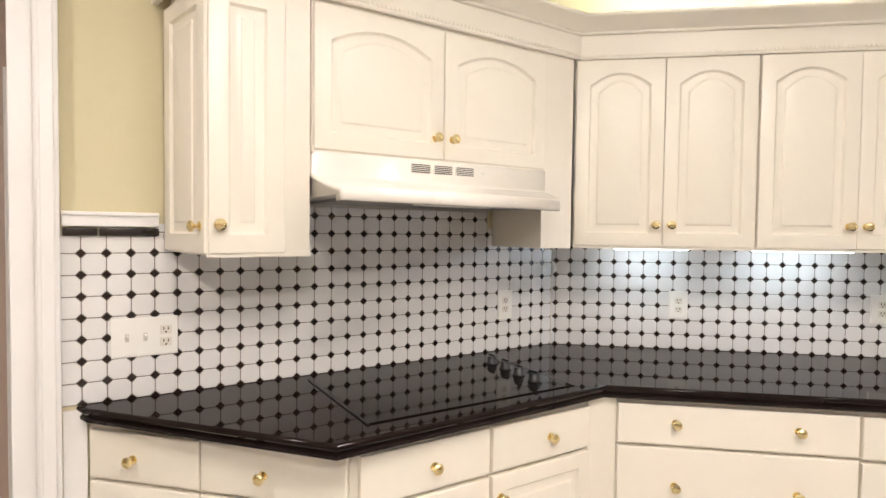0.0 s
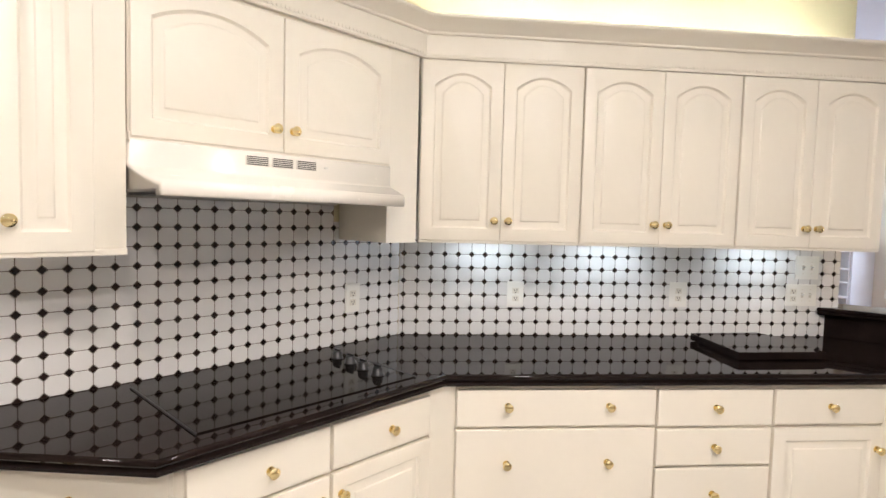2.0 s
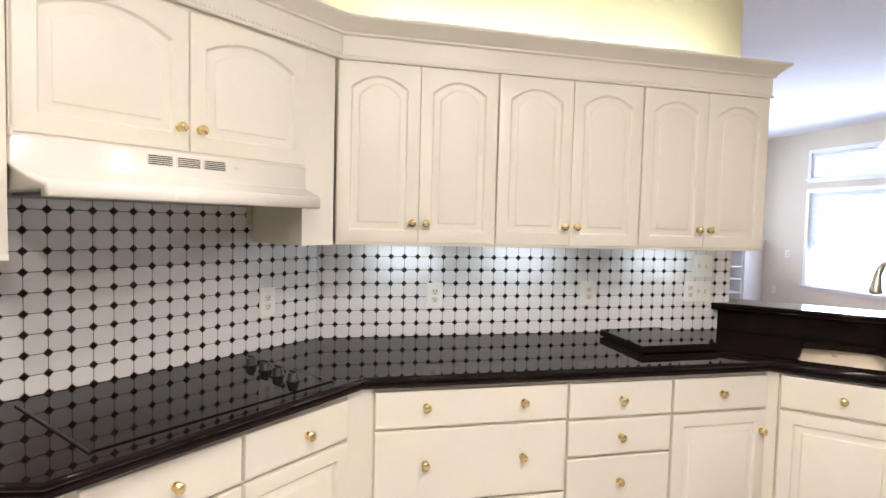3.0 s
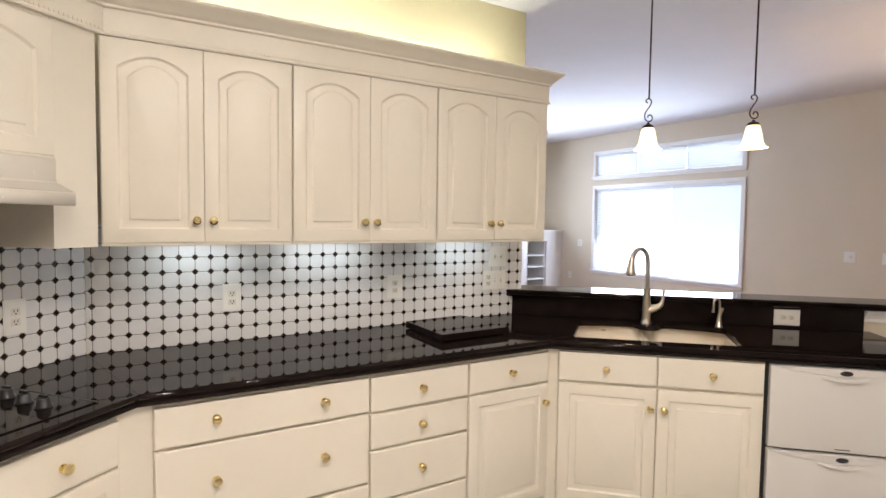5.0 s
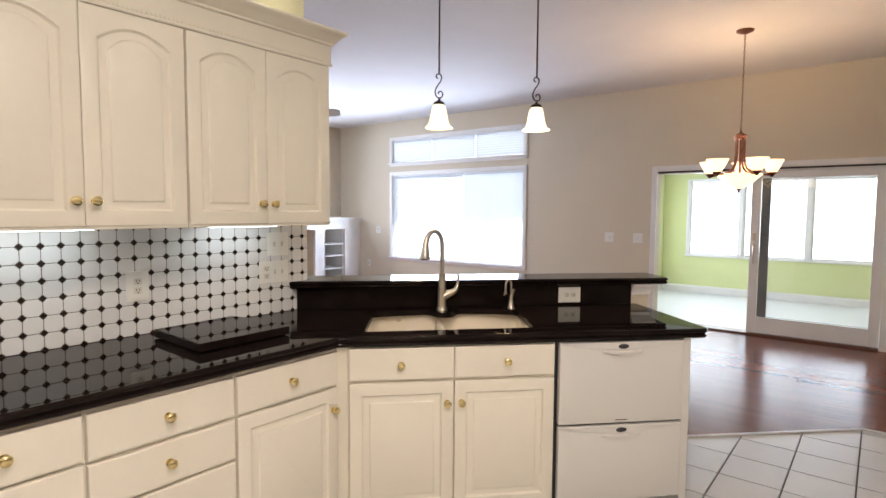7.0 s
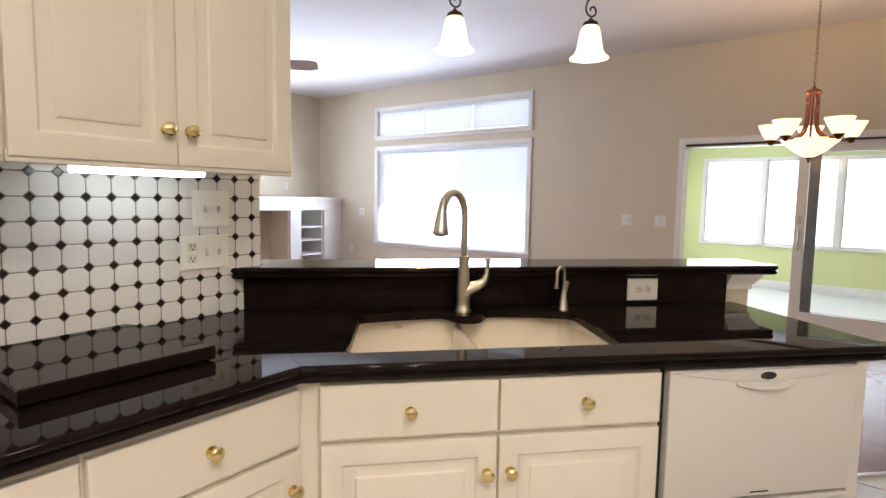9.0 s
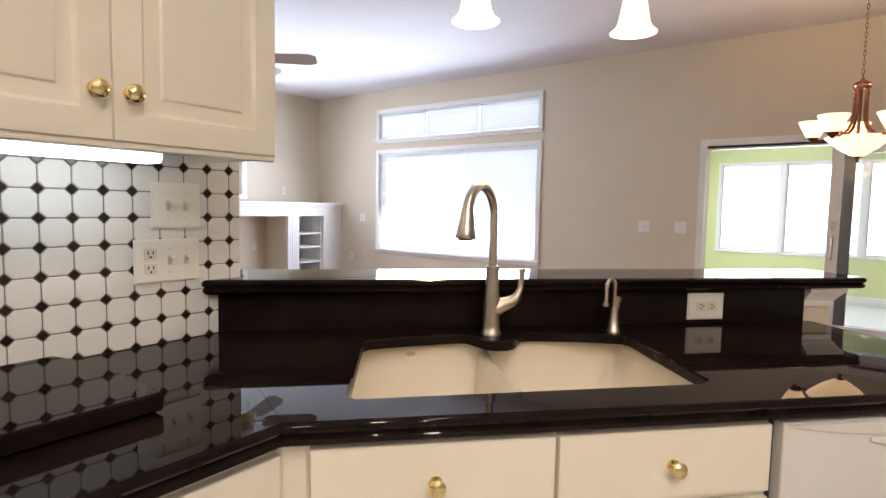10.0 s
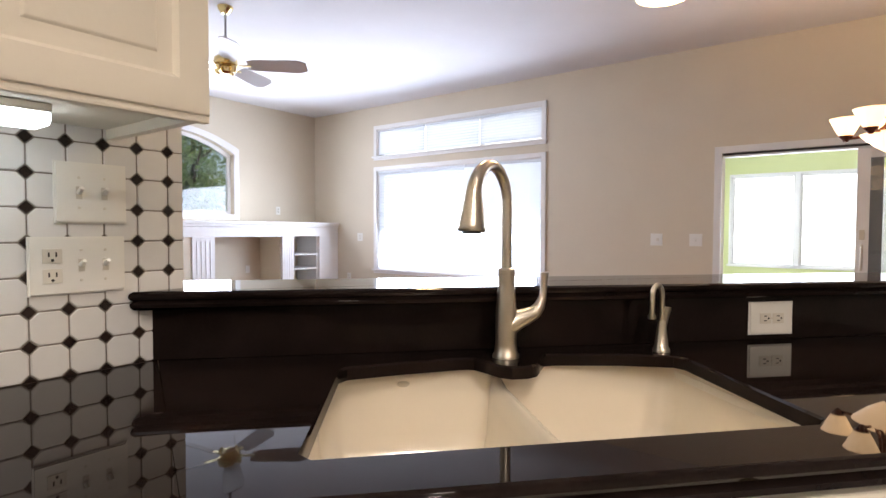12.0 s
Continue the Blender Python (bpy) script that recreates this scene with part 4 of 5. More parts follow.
box(sb_, 0.0005, 0.02, 0.04, 0.62, BZ0, BZ1)
box(sb_, 0.914, 0.9335, 0.04, 0.62, BZ0, BZ1)
box(sb_, 0.02, 0.914, 0.04, 0.62, BZ0, BZ0 + 0.02)
cabinet("sink_cabinet", MC, 0.032, 0.966, vf, 4.055, BZ0, BZ1,
        [drawer(0.038, 0.494, 0.717, 0.858, [(0.262, 0.785)]), drawer(0.500, 0.960, 0.717, 0.858, [(0.738, 0.787)]),
         ("door", "panel", 0.038, 0.494, 0.112, 0.703, [(0.466, 0.607)]), ("door", "panel", 0.500, 0.960, 0.112, 0.703, [(0.530, 0.607)])],
        "cream white sink cabinet with two doors and false drawers", "base cabinet", gpB, True, sb_)
j0, j1 = cxy(0.0315, vf + 0.03), cxy(0.0315, 3.45)
solid("corner_filler", slab(bmesh.new(), [(2.3865, 2.418), j0, j1, (2.3865, 2.6)], [(0, 0), (0, BZ1)]), CAB, "cream white corner filler beside the sink cabinet", "filler panel")
ep = boxm(1.590, 1.628, vf + 0.002, 4.06, 0.0, BZ1, 0.002)
solid("cabinet_filler", ep, APPL, "white filler panel beside the dishwasher", "filler panel", MC)

# dishwasher with two drawers
dw = thing("dishwasher", MC @ Matrix.Translation((0.984, vf - 0.004, 0)), "white two-drawer dishwasher with dark oval badges", "dishwasher")
DWW = 0.604
# Black box reaches past the fronts; its colour gives the gap its shade.
part("tub", boxm(-0.016, DWW, 0.03, 0.60, 0.10, 0.862), BLACK, dw, "black tub standing for the shaded gap round the drawers")
part("kick_plate", boxm(0, DWW, 0.09, 0.10, 0.004, 0.10), APPL, dw)
for z0, z1 in ((0.478, 0.860), (0.108, 0.466)):
    h = z1 - z0
    bm = bmesh.new()
    n = 16
    def ring(ins, y):
        pts = [(ins + (DWW - 2 * ins) * i / n, y, ins) for i in range(n + 1)]
        return pts + [(ins + (DWW - 2 * ins) * (n - i) / n, y, h - ins) for i in range(n + 1)]
    loops(bm, [ring(0, 0.036), ring(0, 0.004), ring(0.002, 0.001), ring(0.005, 0.0)])
    df = part("drawer_front", bm, APPL, dw, "", (0, 0, z0), 30)
    # curved crown strip with finger recess
    cr = bmesh.new()
    rows = []
    for i in range(n + 1):
        f = i / n
        zb = h - 0.006 - 0.030 * (1 - (2 * f - 1) ** 2)
        rows.append([(0.004 + (DWW - 0.008) * f, -0.0005, zb), (0.004 + (DWW - 0.008) * f, -0.005, zb + 0.003), (0.004 + (DWW - 0.008) * f, -0.006, h - 0.003), (0.004 + (DWW - 0.008) * f, 0.0005, h - 0.002)])
    loops(cr, rows)
    part("control_strip", cr, APPL, df, smooth=30)
    hl = bmesh.new()
    rows = []
    for i in range(13):
        f = i / 12
        bul = math.sin(math.pi * f)
        x = DWW / 2 - 0.095 + 0.19 * f
        rows.append([(x, 0.0, h - 0.040), (x, -0.004 - 0.014 * bul, h - 0.040 - 0.004 * bul), (x, -0.004 - 0.016 * bul, h - 0.046 - 0.012 * bul), (x, 0.0, h - 0.050 - 0.014 * bul)])
    loops(hl, rows)
    part("handle", hl, APPL, df, smooth=40)
    bd_ = lathe(bmesh.new(), [(0.0, -0.010), (0.010, -0.0095), (0.0125, -0.006), (0.0125, -0.004)], 20, (0, 0, 0), "Y")
    bmesh.ops.scale(bd_, vec=(2.1, 1, 0.95), verts=bd_.verts)
    part("badge", bd_, LOGO, df, "dark oval badge", (DWW / 2, 0, h - 0.020), 40)
    if z0 > 0.3:
        part("lettering_bar", boxm(DWW / 2 - 0.03, DWW / 2 + 0.03, -0.0012, -0.0002, 0.012, 0.016), LOGO, df, "small grey line of lettering")

# ---------------------------------------------------------------- pendants, chandelier, fan, added downlights
def smooth_path(pts, k=4):
    """Points of a smooth curve through pts."""
    out = []
    v = [Vector(p) for p in pts]
    for i in range(len(v) - 1):
        a, b, c, d = v[max(i - 1, 0)], v[i], v[i + 1], v[min(i + 2, len(v) - 1)]
        for j in range(k):
            t = j / k
            out.append(0.5 * (2 * b + (c - a) * t + (2 * a - 5 * b + 4 * c - d) * t * t + (3 * b - a - 3 * c + d) * t ** 3))
    return out + [v[-1]]


SCROLL = [(-0.006, 0.130), (-0.017, 0.137), (-0.016, 0.151), (-0.003, 0.158), (0.011, 0.151), (0.015, 0.134), (0.007, 0.110), (-0.009, 0.088), (-0.021, 0.064), (-0.024, 0.042),
          (-0.016, 0.021), (0.002, 0.011), (0.019, 0.019), (0.023, 0.038), (0.012, 0.053), (-0.002, 0.048), (-0.003, 0.036)]


for px, py in ((3.528, 2.776), (3.968, 2.338)):
    pd = thing("pendant_light", pose(px, py, 1.972, 0, 0, -45), "lit bell-shaped glass pendant on a dark bronze rod", "pendant light", "pendants over the bar")
    part("canopy", lathe(bmesh.new(), [(0.0, 1.07), (0.02, 1.075), (0.06, 1.095), (0.062, 1.107), (0.0, 1.107)], 24), BRONZE, pd, smooth=40)
    part("rod", tube(bmesh.new(), [(0, 0, 0.327), (0, 0, 1.08)], 0.0055, 10), BRONZE, pd)
    part("scroll", tube(bmesh.new(), smooth_path([(x, 0, z + 0.172) for x, z in SCROLL]), 0.0042, 8), BRONZE, pd, "curled iron scroll", smooth=50)
    part("cap", lathe(bmesh.new(), [(0.0, 0.178), (0.008, 0.175), (0.012, 0.165), (0.030, 0.158), (0.036, 0.146), (0.036, 0.140), (0.0, 0.140)], 24), BRONZE, pd, smooth=40)
    part("shade", lathe(bmesh.new(), [(0.032, 0.142), (0.040, 0.130), (0.047, 0.105), (0.053, 0.070), (0.060, 0.035), (0.070, 0.015), (0.086, 0.001), (0.087, 0.0), (0.083, 0.001), (0.067, 0.018),
                                       (0.056, 0.036), (0.049, 0.070), (0.043, 0.105), (0.036, 0.128), (0.030, 0.138)], 32), SHADE, pd, "glowing alabaster glass shade", smooth=50)
    bulb("pendant_bulb", px, py, 1.985, 13.0, (1.0, 0.78, 0.48))

ch = thing("chandelier", pose(6.42, 1.62, 1.66), "bronze five-arm chandelier with lit glass shades", "chandelier")
part("canopy", lathe(bmesh.new(), [(0.0, 1.385), (0.03, 1.388), (0.07, 1.405), (0.072, 1.419), (0.0, 1.419)], 24), COPPERY, ch, smooth=40)
part("top_ring", tube(bmesh.new(), [(0.022 * math.cos(a), 0, 0.535 + 0.022 * math.sin(a)) for a in [2 * math.pi * i / 14 for i in range(15)]], 0.004, 6), COPPERY, ch)
z = 0.556
lk = []
while z < 1.39:
    lk.append(z)
    z += 0.030
for i, z in enumerate(lk):
    pts = []
    for k in range(13):
        a = 2 * math.pi * k / 12
        x, zz = 0.007 * math.cos(a), 0.019 * math.sin(a)
        pts.append((x, 0, z + 0.015 + zz) if i % 2 else (0, x, z + 0.015 + zz))
    part("chain_link", tube(bmesh.new(), pts, 0.0022, 5), COPPERY, ch)
part("hub", lathe(bmesh.new(), [(0.0, 0.530), (0.010, 0.528), (0.018, 0.514), (0.044, 0.502), (0.053, 0.490), (0.055, 0.478), (0.051, 0.474), (0.051, 0.460), (0.0, 0.460)], 24), COPPERY, ch, smooth=40)
for k in range(5):
    a = radians(-67 + 72 * k)
    ca_, sa_ = math.cos(a), math.sin(a)
    prof_ = [(0.036, 0.472), (0.036, 0.40), (0.037, 0.31), (0.043, 0.245), (0.062, 0.198), (0.100, 0.165), (0.150, 0.148), (0.212, 0.141), (0.264, 0.140)]
    part("arm", tube(bmesh.new(), [(r * ca_, r * sa_, z) for r, z in prof_], 0.009, 8), COPPERY, ch, smooth=60)
    c = (0.264 * ca_, 0.264 * sa_, 0)
    cp = part("cup", lathe(bmesh.new(), [(0.0, 0.118), (0.014, 0.122), (0.020, 0.135), (0.036, 0.150), (0.040, 0.160), (0.0, 0.160)], 18, c), COPPERY, ch, smooth=40)
    part("shade", lathe(bmesh.new(), [(0.030, 0.1605), (0.041, 0.167), (0.062, 0.205), (0.086, 0.258), (0.092, 0.270), (0.084, 0.260), (0.058, 0.208), (0.037, 0.175), (0.026, 0.167)], 28, c), CUPS, ch,
         "glowing flared glass shade", smooth=50)
    bulb("chandelier_bulb", 6.42 + c[0], 1.62 + c[1], 1.66 + 0.225, 10.0, (1.0, 0.68, 0.38))
part("stem", tube(bmesh.new(), [(0, 0, 0.006), (0, 0, 0.475)], 0.006, 8), COPPERY, ch)
part("bowl", lathe(bmesh.new(), [(0.0, 0.016), (0.04, 0.022), (0.11, 0.068), (0.180, 0.132), (0.190, 0.146), (0.181, 0.143), (0.105, 0.076), (0.04, 0.030), (0.0, 0.024)], 32), CUPS, ch, "glowing glass centre bowl", smooth=50)
part("finial", lathe(bmesh.new(), [(0.0, -0.024), (0.008, -0.020), (0.013, -0.010), (0.008, 0.0), (0.022, 0.010), (0.024, 0.016), (0.0, 0.017)], 16), COPPERY, ch, smooth=40)

fn = thing("ceiling_fan", pose(4.73, 6.11, 2.565), "brass ceiling fan with five pale blades", "ceiling fan")
part("canopy", lathe(bmesh.new(), [(0.0, 0.455), (0.03, 0.457), (0.055, 0.485), (0.065, 0.514), (0.0, 0.514)], 24), BRASS, fn, smooth=40)
part("rod", tube(bmesh.new(), [(0, 0, 0.10), (0, 0, 0.47)], 0.011, 12), FANWHITE, fn)
part("motor", lathe(bmesh.new(), [(0.0, 0.13), (0.03, 0.125), (0.06, 0.11), (0.095, 0.085), (0.10, 0.06), (0.095, 0.03), (0.07, 0.015), (0.0, 0.012)], 28), BRASS, fn, smooth=40)
part("switch_housing", lathe(bmesh.new(), [(0.0, -0.045), (0.03, -0.043), (0.05, -0.03), (0.055, 0.0), (0.05, 0.0125), (0.0, 0.0125)], 24), BRASS, fn, smooth=40)
for k in range(4):
    a = radians(20 + 90 * k)
    c = (0.085 * math.cos(a), 0.085 * math.sin(a), 0)
    part("lamp_arm", tube(bmesh.new(), [(0.04 * math.cos(a), 0.04 * math.sin(a), -0.02), (0.07 * math.cos(a), 0.07 * math.sin(a), -0.035), (c[0], c[1], -0.025)], 0.007, 7), BRASS, fn)
    part("lamp_cup", lathe(bmesh.new(), [(0.0, -0.04), (0.012, -0.038), (0.022, -0.015), (0.030, 0.004), (0.027, 0.004), (0.0, -0.02)], 16, c), BRASS, fn, smooth=40)
part("pull_chain", tube(bmesh.new(), [(0.03, -0.03, -0.035), (0.03, -0.03, -0.16)], 0.002, 5), BRASS, fn)
for k in range(5):
    a = -47 + 72 * k
    br = boxm(0.07, 0.21, -0.02, 0.02, 0.022, 0.028, 0.002)
    part("blade_bracket", br, BRASS, fn, "", (0, 0, 0), None, a)
    bl = bmesh.new()
    loops(bl, [[(0.18, -0.05, z + 0.018), (0.24, -0.066, z + 0.024), (0.60, -0.080, z + 0.029), (0.67, -0.05, z + 0.018), (0.675, 0.05, z - 0.018), (0.60, 0.080, z - 0.029), (0.24, 0.066, z - 0.024), (0.18, 0.05, z - 0.018)]
               for z in (0.030, 0.036)])
    part("blade", bl, FANBLADE, fn, "", (0, 0, 0), None, a)

# Unseen fittings for the added kitchen lamps.
for lx, ly, watts in ADDED_CANS:
    kl = thing("added_downlight", pose(lx, ly, KTOP), "round white downlight, added out of view to light the kitchen", "downlight", "kitchen downlights")
    part("trim_ring", lathe(bmesh.new(), [(0.075, -0.002), (0.100, -0.002), (0.102, -0.006), (0.098, -0.012), (0.078, -0.014), (0.075, -0.010), (0.075, -0.002)], 28), TRIM, kl, smooth=40)
    part("lens", lathe(bmesh.new(), [(0.0, -0.004), (0.0745, -0.004), (0.0745, -0.0015), (0.0, -0.0015)], 24), CANLENS, kl, "glowing lens of an added downlight")
# tube lights lying on top of the wall cabinets
for m, L_ in ((MB @ Matrix.Translation((0.60, 2.90, WZ1 + 0.0005)), 0.6), (MB @ Matrix.Translation((1.27, 2.90, WZ1 + 0.0005)), 0.6), (MB @ Matrix.Translation((1.94, 2.90, WZ1 + 0.0005)), 0.6), (MA @ Matrix.Translation((-1.05, -0.15, WZ1 + 0.0005)), 0.6)):
    tl = thing("cabinet_top_light", m, "lit tube light lying on the wall cabinets", "tube light", "cabinet top lights")
    part("housing", boxm(0, L_, -0.02, 0.02, 0, 0.018, 0.002), PLATE, tl)
    part("tube", tube(bmesh.new(), [(0.01, 0, 0.027), (L_ - 0.01, 0, 0.027)], 0.008, 10), TOPTUBE, tl, "glowing warm tube")

# ---------------------------------------------------------------- plates on the walls
def plate(name, m, w, h, label, duplex=(), toggles=(), horizontal=False, screws=()):
    """A cover plate centred on m, facing -y; duplex and toggles give the centres of what sits in it."""
    t = thing(name, m, label, "outlet" if duplex else "switch")
    bm = boxm(-w / 2, w / 2, -0.0055, 0, -h / 2, h / 2)
    bmesh.ops.bevel(bm, geom=[e for e in bm.edges if all(v.co.y < -0.005 for v in e.verts)], offset=0.0035, segments=2, affect="EDGES")
    part("plate", bm, PLATE, t, smooth=40)
    for cx, cz in duplex:
        for s in (-1, 1):
            ox, oz = (cx + s * 0.0195, cz) if horizontal else (cx, cz + s * 0.0195)
            rc = part("receptacle", boxm(ox - 0.0165, ox + 0.0165, -0.0072, -0.0056, oz - 0.014, oz + 0.014, 0.0007), IVORY, t)
            for dx_ in (-0.0062, 0.0062):
                if horizontal:
                    part("slot", boxm(ox - 0.004, ox + 0.004, -0.0077, -0.0073, oz + dx_ - 0.0014, oz + dx_ + 0.0014), SLOT, rc)
                else:
                    part("slot", boxm(ox + dx_ - 0.0014, ox + dx_ + 0.0014, -0.0077, -0.0073, oz - 0.0015, oz + 0.0075), SLOT, rc)
            part("ground_hole", lathe(bmesh.new(), [(0.0, -0.0077), (0.0030, -0.0077), (0.0030, -0.0073), (0.0, -0.0073)], 8, (ox + (0.009 if horizontal else 0), 0, oz - (0 if horizontal else 0.008)), "Y"), SLOT, rc)
    for cx, cz in toggles:
        part("toggle_slot", boxm(cx - 0.0055, cx + 0.0055, -0.0064, -0.0056, cz - 0.0125, cz + 0.0125), TOGGLE_SLOT, t)
        tg = tube(bmesh.new(), [(cx, -0.006, cz + 0.001), (cx, -0.014, cz + 0.005), (cx, -0.021, cz + 0.009)], [0.0052, 0.0046, 0.0038], 8)
        part("toggle", tg, PLATE, t)
    for cx, cz in screws:
        part("screw", lathe(bmesh.new(), [(0.0, -0.0068), (0.0028, -0.0064), (0.003, -0.0056), (0.0, -0.0056)], 10, (cx, 0, cz), "Y"), IVORY, t)
    return t


TY = YB - 0.0085                              # face of the tiles
plate("wall_outlet", pose(1.000, TY, 1.119), 0.083, 0.130, "white double outlet on the white tiled wall", [(0, 0)], screws=[(0, 0)])
plate("wall_outlet", pose(1.846, TY, 1.128), 0.092, 0.128, "white double outlet on the white tiled wall", [(0, 0)], screws=[(0, 0)])
plate("light_switch", pose(2.545, TY, 1.278), 0.132, 0.122, "white two-toggle switch plate on tiles", (), [(-0.023, 0), (0.023, 0)], screws=[(x, z) for x in (-0.023, 0.023) for z in (-0.03, 0.03)])
plate("light_switch", pose(2.520, TY, 1.134), 0.172, 0.114, "white plate with outlet and two toggles on tiles", [(-0.046, 0)], [(0.004, 0), (0.048, 0)], screws=[(x, z) for x in (0.004, 0.048) for z in (-0.03, 0.03)])
plate("wall_outlet", MA @ Matrix.Translation((-0.282, -0.0085, 1.120)), 0.080, 0.130, "white double outlet on tiles beside the hob", [(0, 0)], screws=[(0, 0)])
plate("light_switch", MA @ Matrix.Translation((-1.708, -0.0085, 1.105)), 0.184, 0.122, "white plate with two toggles and an outlet", [(0.058, 0)], [(-0.05, 0), (0.0, 0)])
plate("wall_outlet", MC @ Matrix.Translation((1.290, VU - 0.0008, 0.972)), 0.133, 0.089, "white horizontal outlet on black granite upstand", [(0, 0)], (), True, [(0, 0)])
for wy, kind in ((3.53, 1), (3.135, 0)):
    pl = plate("light_switch", ME @ Matrix.Translation((-wy, -0.0005, 1.11)), 0.125, 0.130, "white switch plate on the beige wall", (), [(0, 0)] if not kind else [])
    if kind:
        part("dial", lathe(bmesh.new(), [(0.0, -0.014), (0.016, -0.013), (0.018, -0.0056), (0.0, -0.0056)], 16, (0.012, 0, 0), "Y"), IVORY, pl)
plate("wall_outlet", ME @ Matrix.Translation((-8.05, -0.0005, 1.09)), 0.115, 0.125, "white plate on the beige wall beside window", [(0, 0)])
plate("wall_outlet", ME @ Matrix.Translation((-8.30, -0.0005, 0.45)), 0.08, 0.125, "white low outlet on the beige wall", [(0, 0)])
plate("wall_outlet", pose(7.47, YN - 0.0005, 1.50), 0.08, 0.125, "white outlet above the mantel", [(0, 0)])

# trim and liner at the top of the tiles beside the end cabinet
lt = boxm(-1.922, -1.668, -0.016, -0.0005, 1.449, 1.493, 0.003)
box(lt, -1.922, -1.668, -0.022, -0.016, 1.482, 1.493, 0.002)
solid("trim_tile_cap", lt, TRIM, "white trim board above the tiled wall", "trim", MA, kind="structure")
for a, b in ((-1.920, -1.832), (-1.829, -1.668)):
    solid("liner_tile", boxm(a, b, -0.018, -0.0005, 1.4205, 1.4445, 0.004), LINER, "glossy black liner tile along the tile top", "tile", MA, 40, "liner tiles")

# ---------------------------------------------------------------- mantel
mt = thing("fireplace_surround", pose(0, 0, 0), "white fireplace surround with mantel shelf and niches", "fireplace")
MY = 8.56
part("mantel_shelf", box(box(bmesh.new(), 4.70, XE - 0.002, MY - 0.05, YN - 0.002, 1.275, 1.315, 0.006), 4.74, XE - 0.002, MY - 0.02, MY + 0.02, 1.235, 1.275, 0.006), TRIM, mt)
part("header", boxm(4.74, XE - 0.002, MY, MY + 0.05, 1.10, 1.2345, 0.003), TRIM, mt)
for a, b in ((7.83, XE - 0.002), (7.13, 7.34), (5.75, 6.06), (4.74, 4.95)):
    pl_ = part("pilaster", boxm(a, b, MY, MY + 0.05, 0.004, 1.0995, 0.003), TRIM, mt)
    if b - a < 0.35:
        for i in range(4):
            x = a + (b - a) * (0.2 + 0.2 * i)
            part("flute", boxm(x - 0.008, x + 0.008, MY - 0.008, MY - 0.0005, 0.12, 1.04, 0.003), TRIM, pl_)
part("niche_side", boxm(7.34, 7.36, MY + 0.05, YN - 0.003, 0.004, 1.234), TRIM, mt)
part("niche_side", boxm(7.81, 7.83, MY + 0.05, YN - 0.003, 0.004, 1.234), TRIM, mt)
part("niche_back", boxm(7.36, 7.81, YN - 0.03, YN - 0.003, 0.004, 1.234), TAUPE, mt)
for z in (0.12, 0.36, 0.60, 0.82):
    part("shelf", boxm(7.361, 7.809, MY + 0.02, YN - 0.031, z - 0.012, z + 0.012, 0.002), TRIM, mt)
part("side_panel", boxm(4.951, 5.749, MY + 0.02, MY + 0.04, 0.004, 1.0995), TAUPE, mt)
part("firebox", box(box(boxm(6.06, 6.08, MY + 0.05, YN - 0.003, 0.004, 1.0995), 7.11, 7.13, MY + 0.05, YN - 0.003, 0.004, 1.0995), 6.08, 7.11, YN - 0.03, YN - 0.003, 0.004, 1.0995), TAUPE, mt, "plain beige recess")
part("fire_outlet", boxm(6.86, 6.93, YN - 0.036, YN - 0.031, 0.55, 0.66), PLATE, mt)

# ---------------------------------------------------------------- garden behind the arched window
solid("ground", boxm(-300, 300, YN + 0.2, 600, -0.32, -0.25), GRASS, "green lawn outside", "ground", kind="structure")
solid("ground_east", boxm(SX1 + 0.15, 300, -300, YN + 0.2, -0.32, -0.25), GRASS, "green lawn beside the sunroom", "ground", kind="structure")
rng = random.Random(4)


def tree(x, y, h, spread):
    t = thing("tree", pose(x, y, -0.25), "leafy green garden tree behind the house", "tree", "garden trees")
    tr = tube(bmesh.new(), [(0, 0, 0), (0.03, 0.02, h * 0.4), (0.0, 0.05, h * 0.95)], [0.09, 0.07, 0.02], 9)
    for k in range(6):
        a = k * 1.1
        z0 = h * (0.3 + 0.1 * k)
        tube(tr, [(0.02, 0.02, z0), (0.5 * spread * math.cos(a), 0.5 * spread * math.sin(a), z0 + 0.4), (0.85 * spread * math.cos(a), 0.85 * spread * math.sin(a), z0 + 0.6)], [0.03, 0.02, 0.006], 6)
    part("trunk", tr, BARK, t)
    vs, fs = [], []
    for i in range(3800):
        a, b, c = rng.uniform(0, 6.283), rng.uniform(-1, 1), rng.random() ** 0.45
        rr = math.sqrt(1 - b * b) * c * spread * (0.75 + 0.3 * math.sin(3 * a + 4 * b))
        p = Vector((rr * math.cos(a), rr * math.sin(a), h * 0.58 + b * c * h * 0.50))
        d1 = Vector((rng.uniform(-1, 1), rng.uniform(-1, 1), rng.uniform(-1, 1))).normalized()
        d2 = d1.orthogonal().normalized()
        s = rng.uniform(0.07, 0.15)
        n = len(vs)
        vs += [tuple(p), tuple(p + d1 * s * 0.5 + d2 * s * 0.3), tuple(p + d1 * s), tuple(p + d1 * s * 0.5 - d2 * s * 0.3)]
        fs.append((n, n + 1, n + 2, n + 3))
    me = bpy.data.meshes.new("crown")
    me.from_pydata(vs, [], fs)
    me.materials.append(LEAF)
    part("crown", me, LEAF, t)


for x, y, h, s in ((8.2, 15.5, 4.6, 1.5), (9.9, 17.2, 5.2, 1.8), (6.7, 16.6, 4.8, 1.6), (11.8, 19.5, 6.0, 2.2), (8.6, 20.5, 6.4, 2.3), (7.45, 11.6, 3.3, 0.85)):
    tree(x, y, h, s)
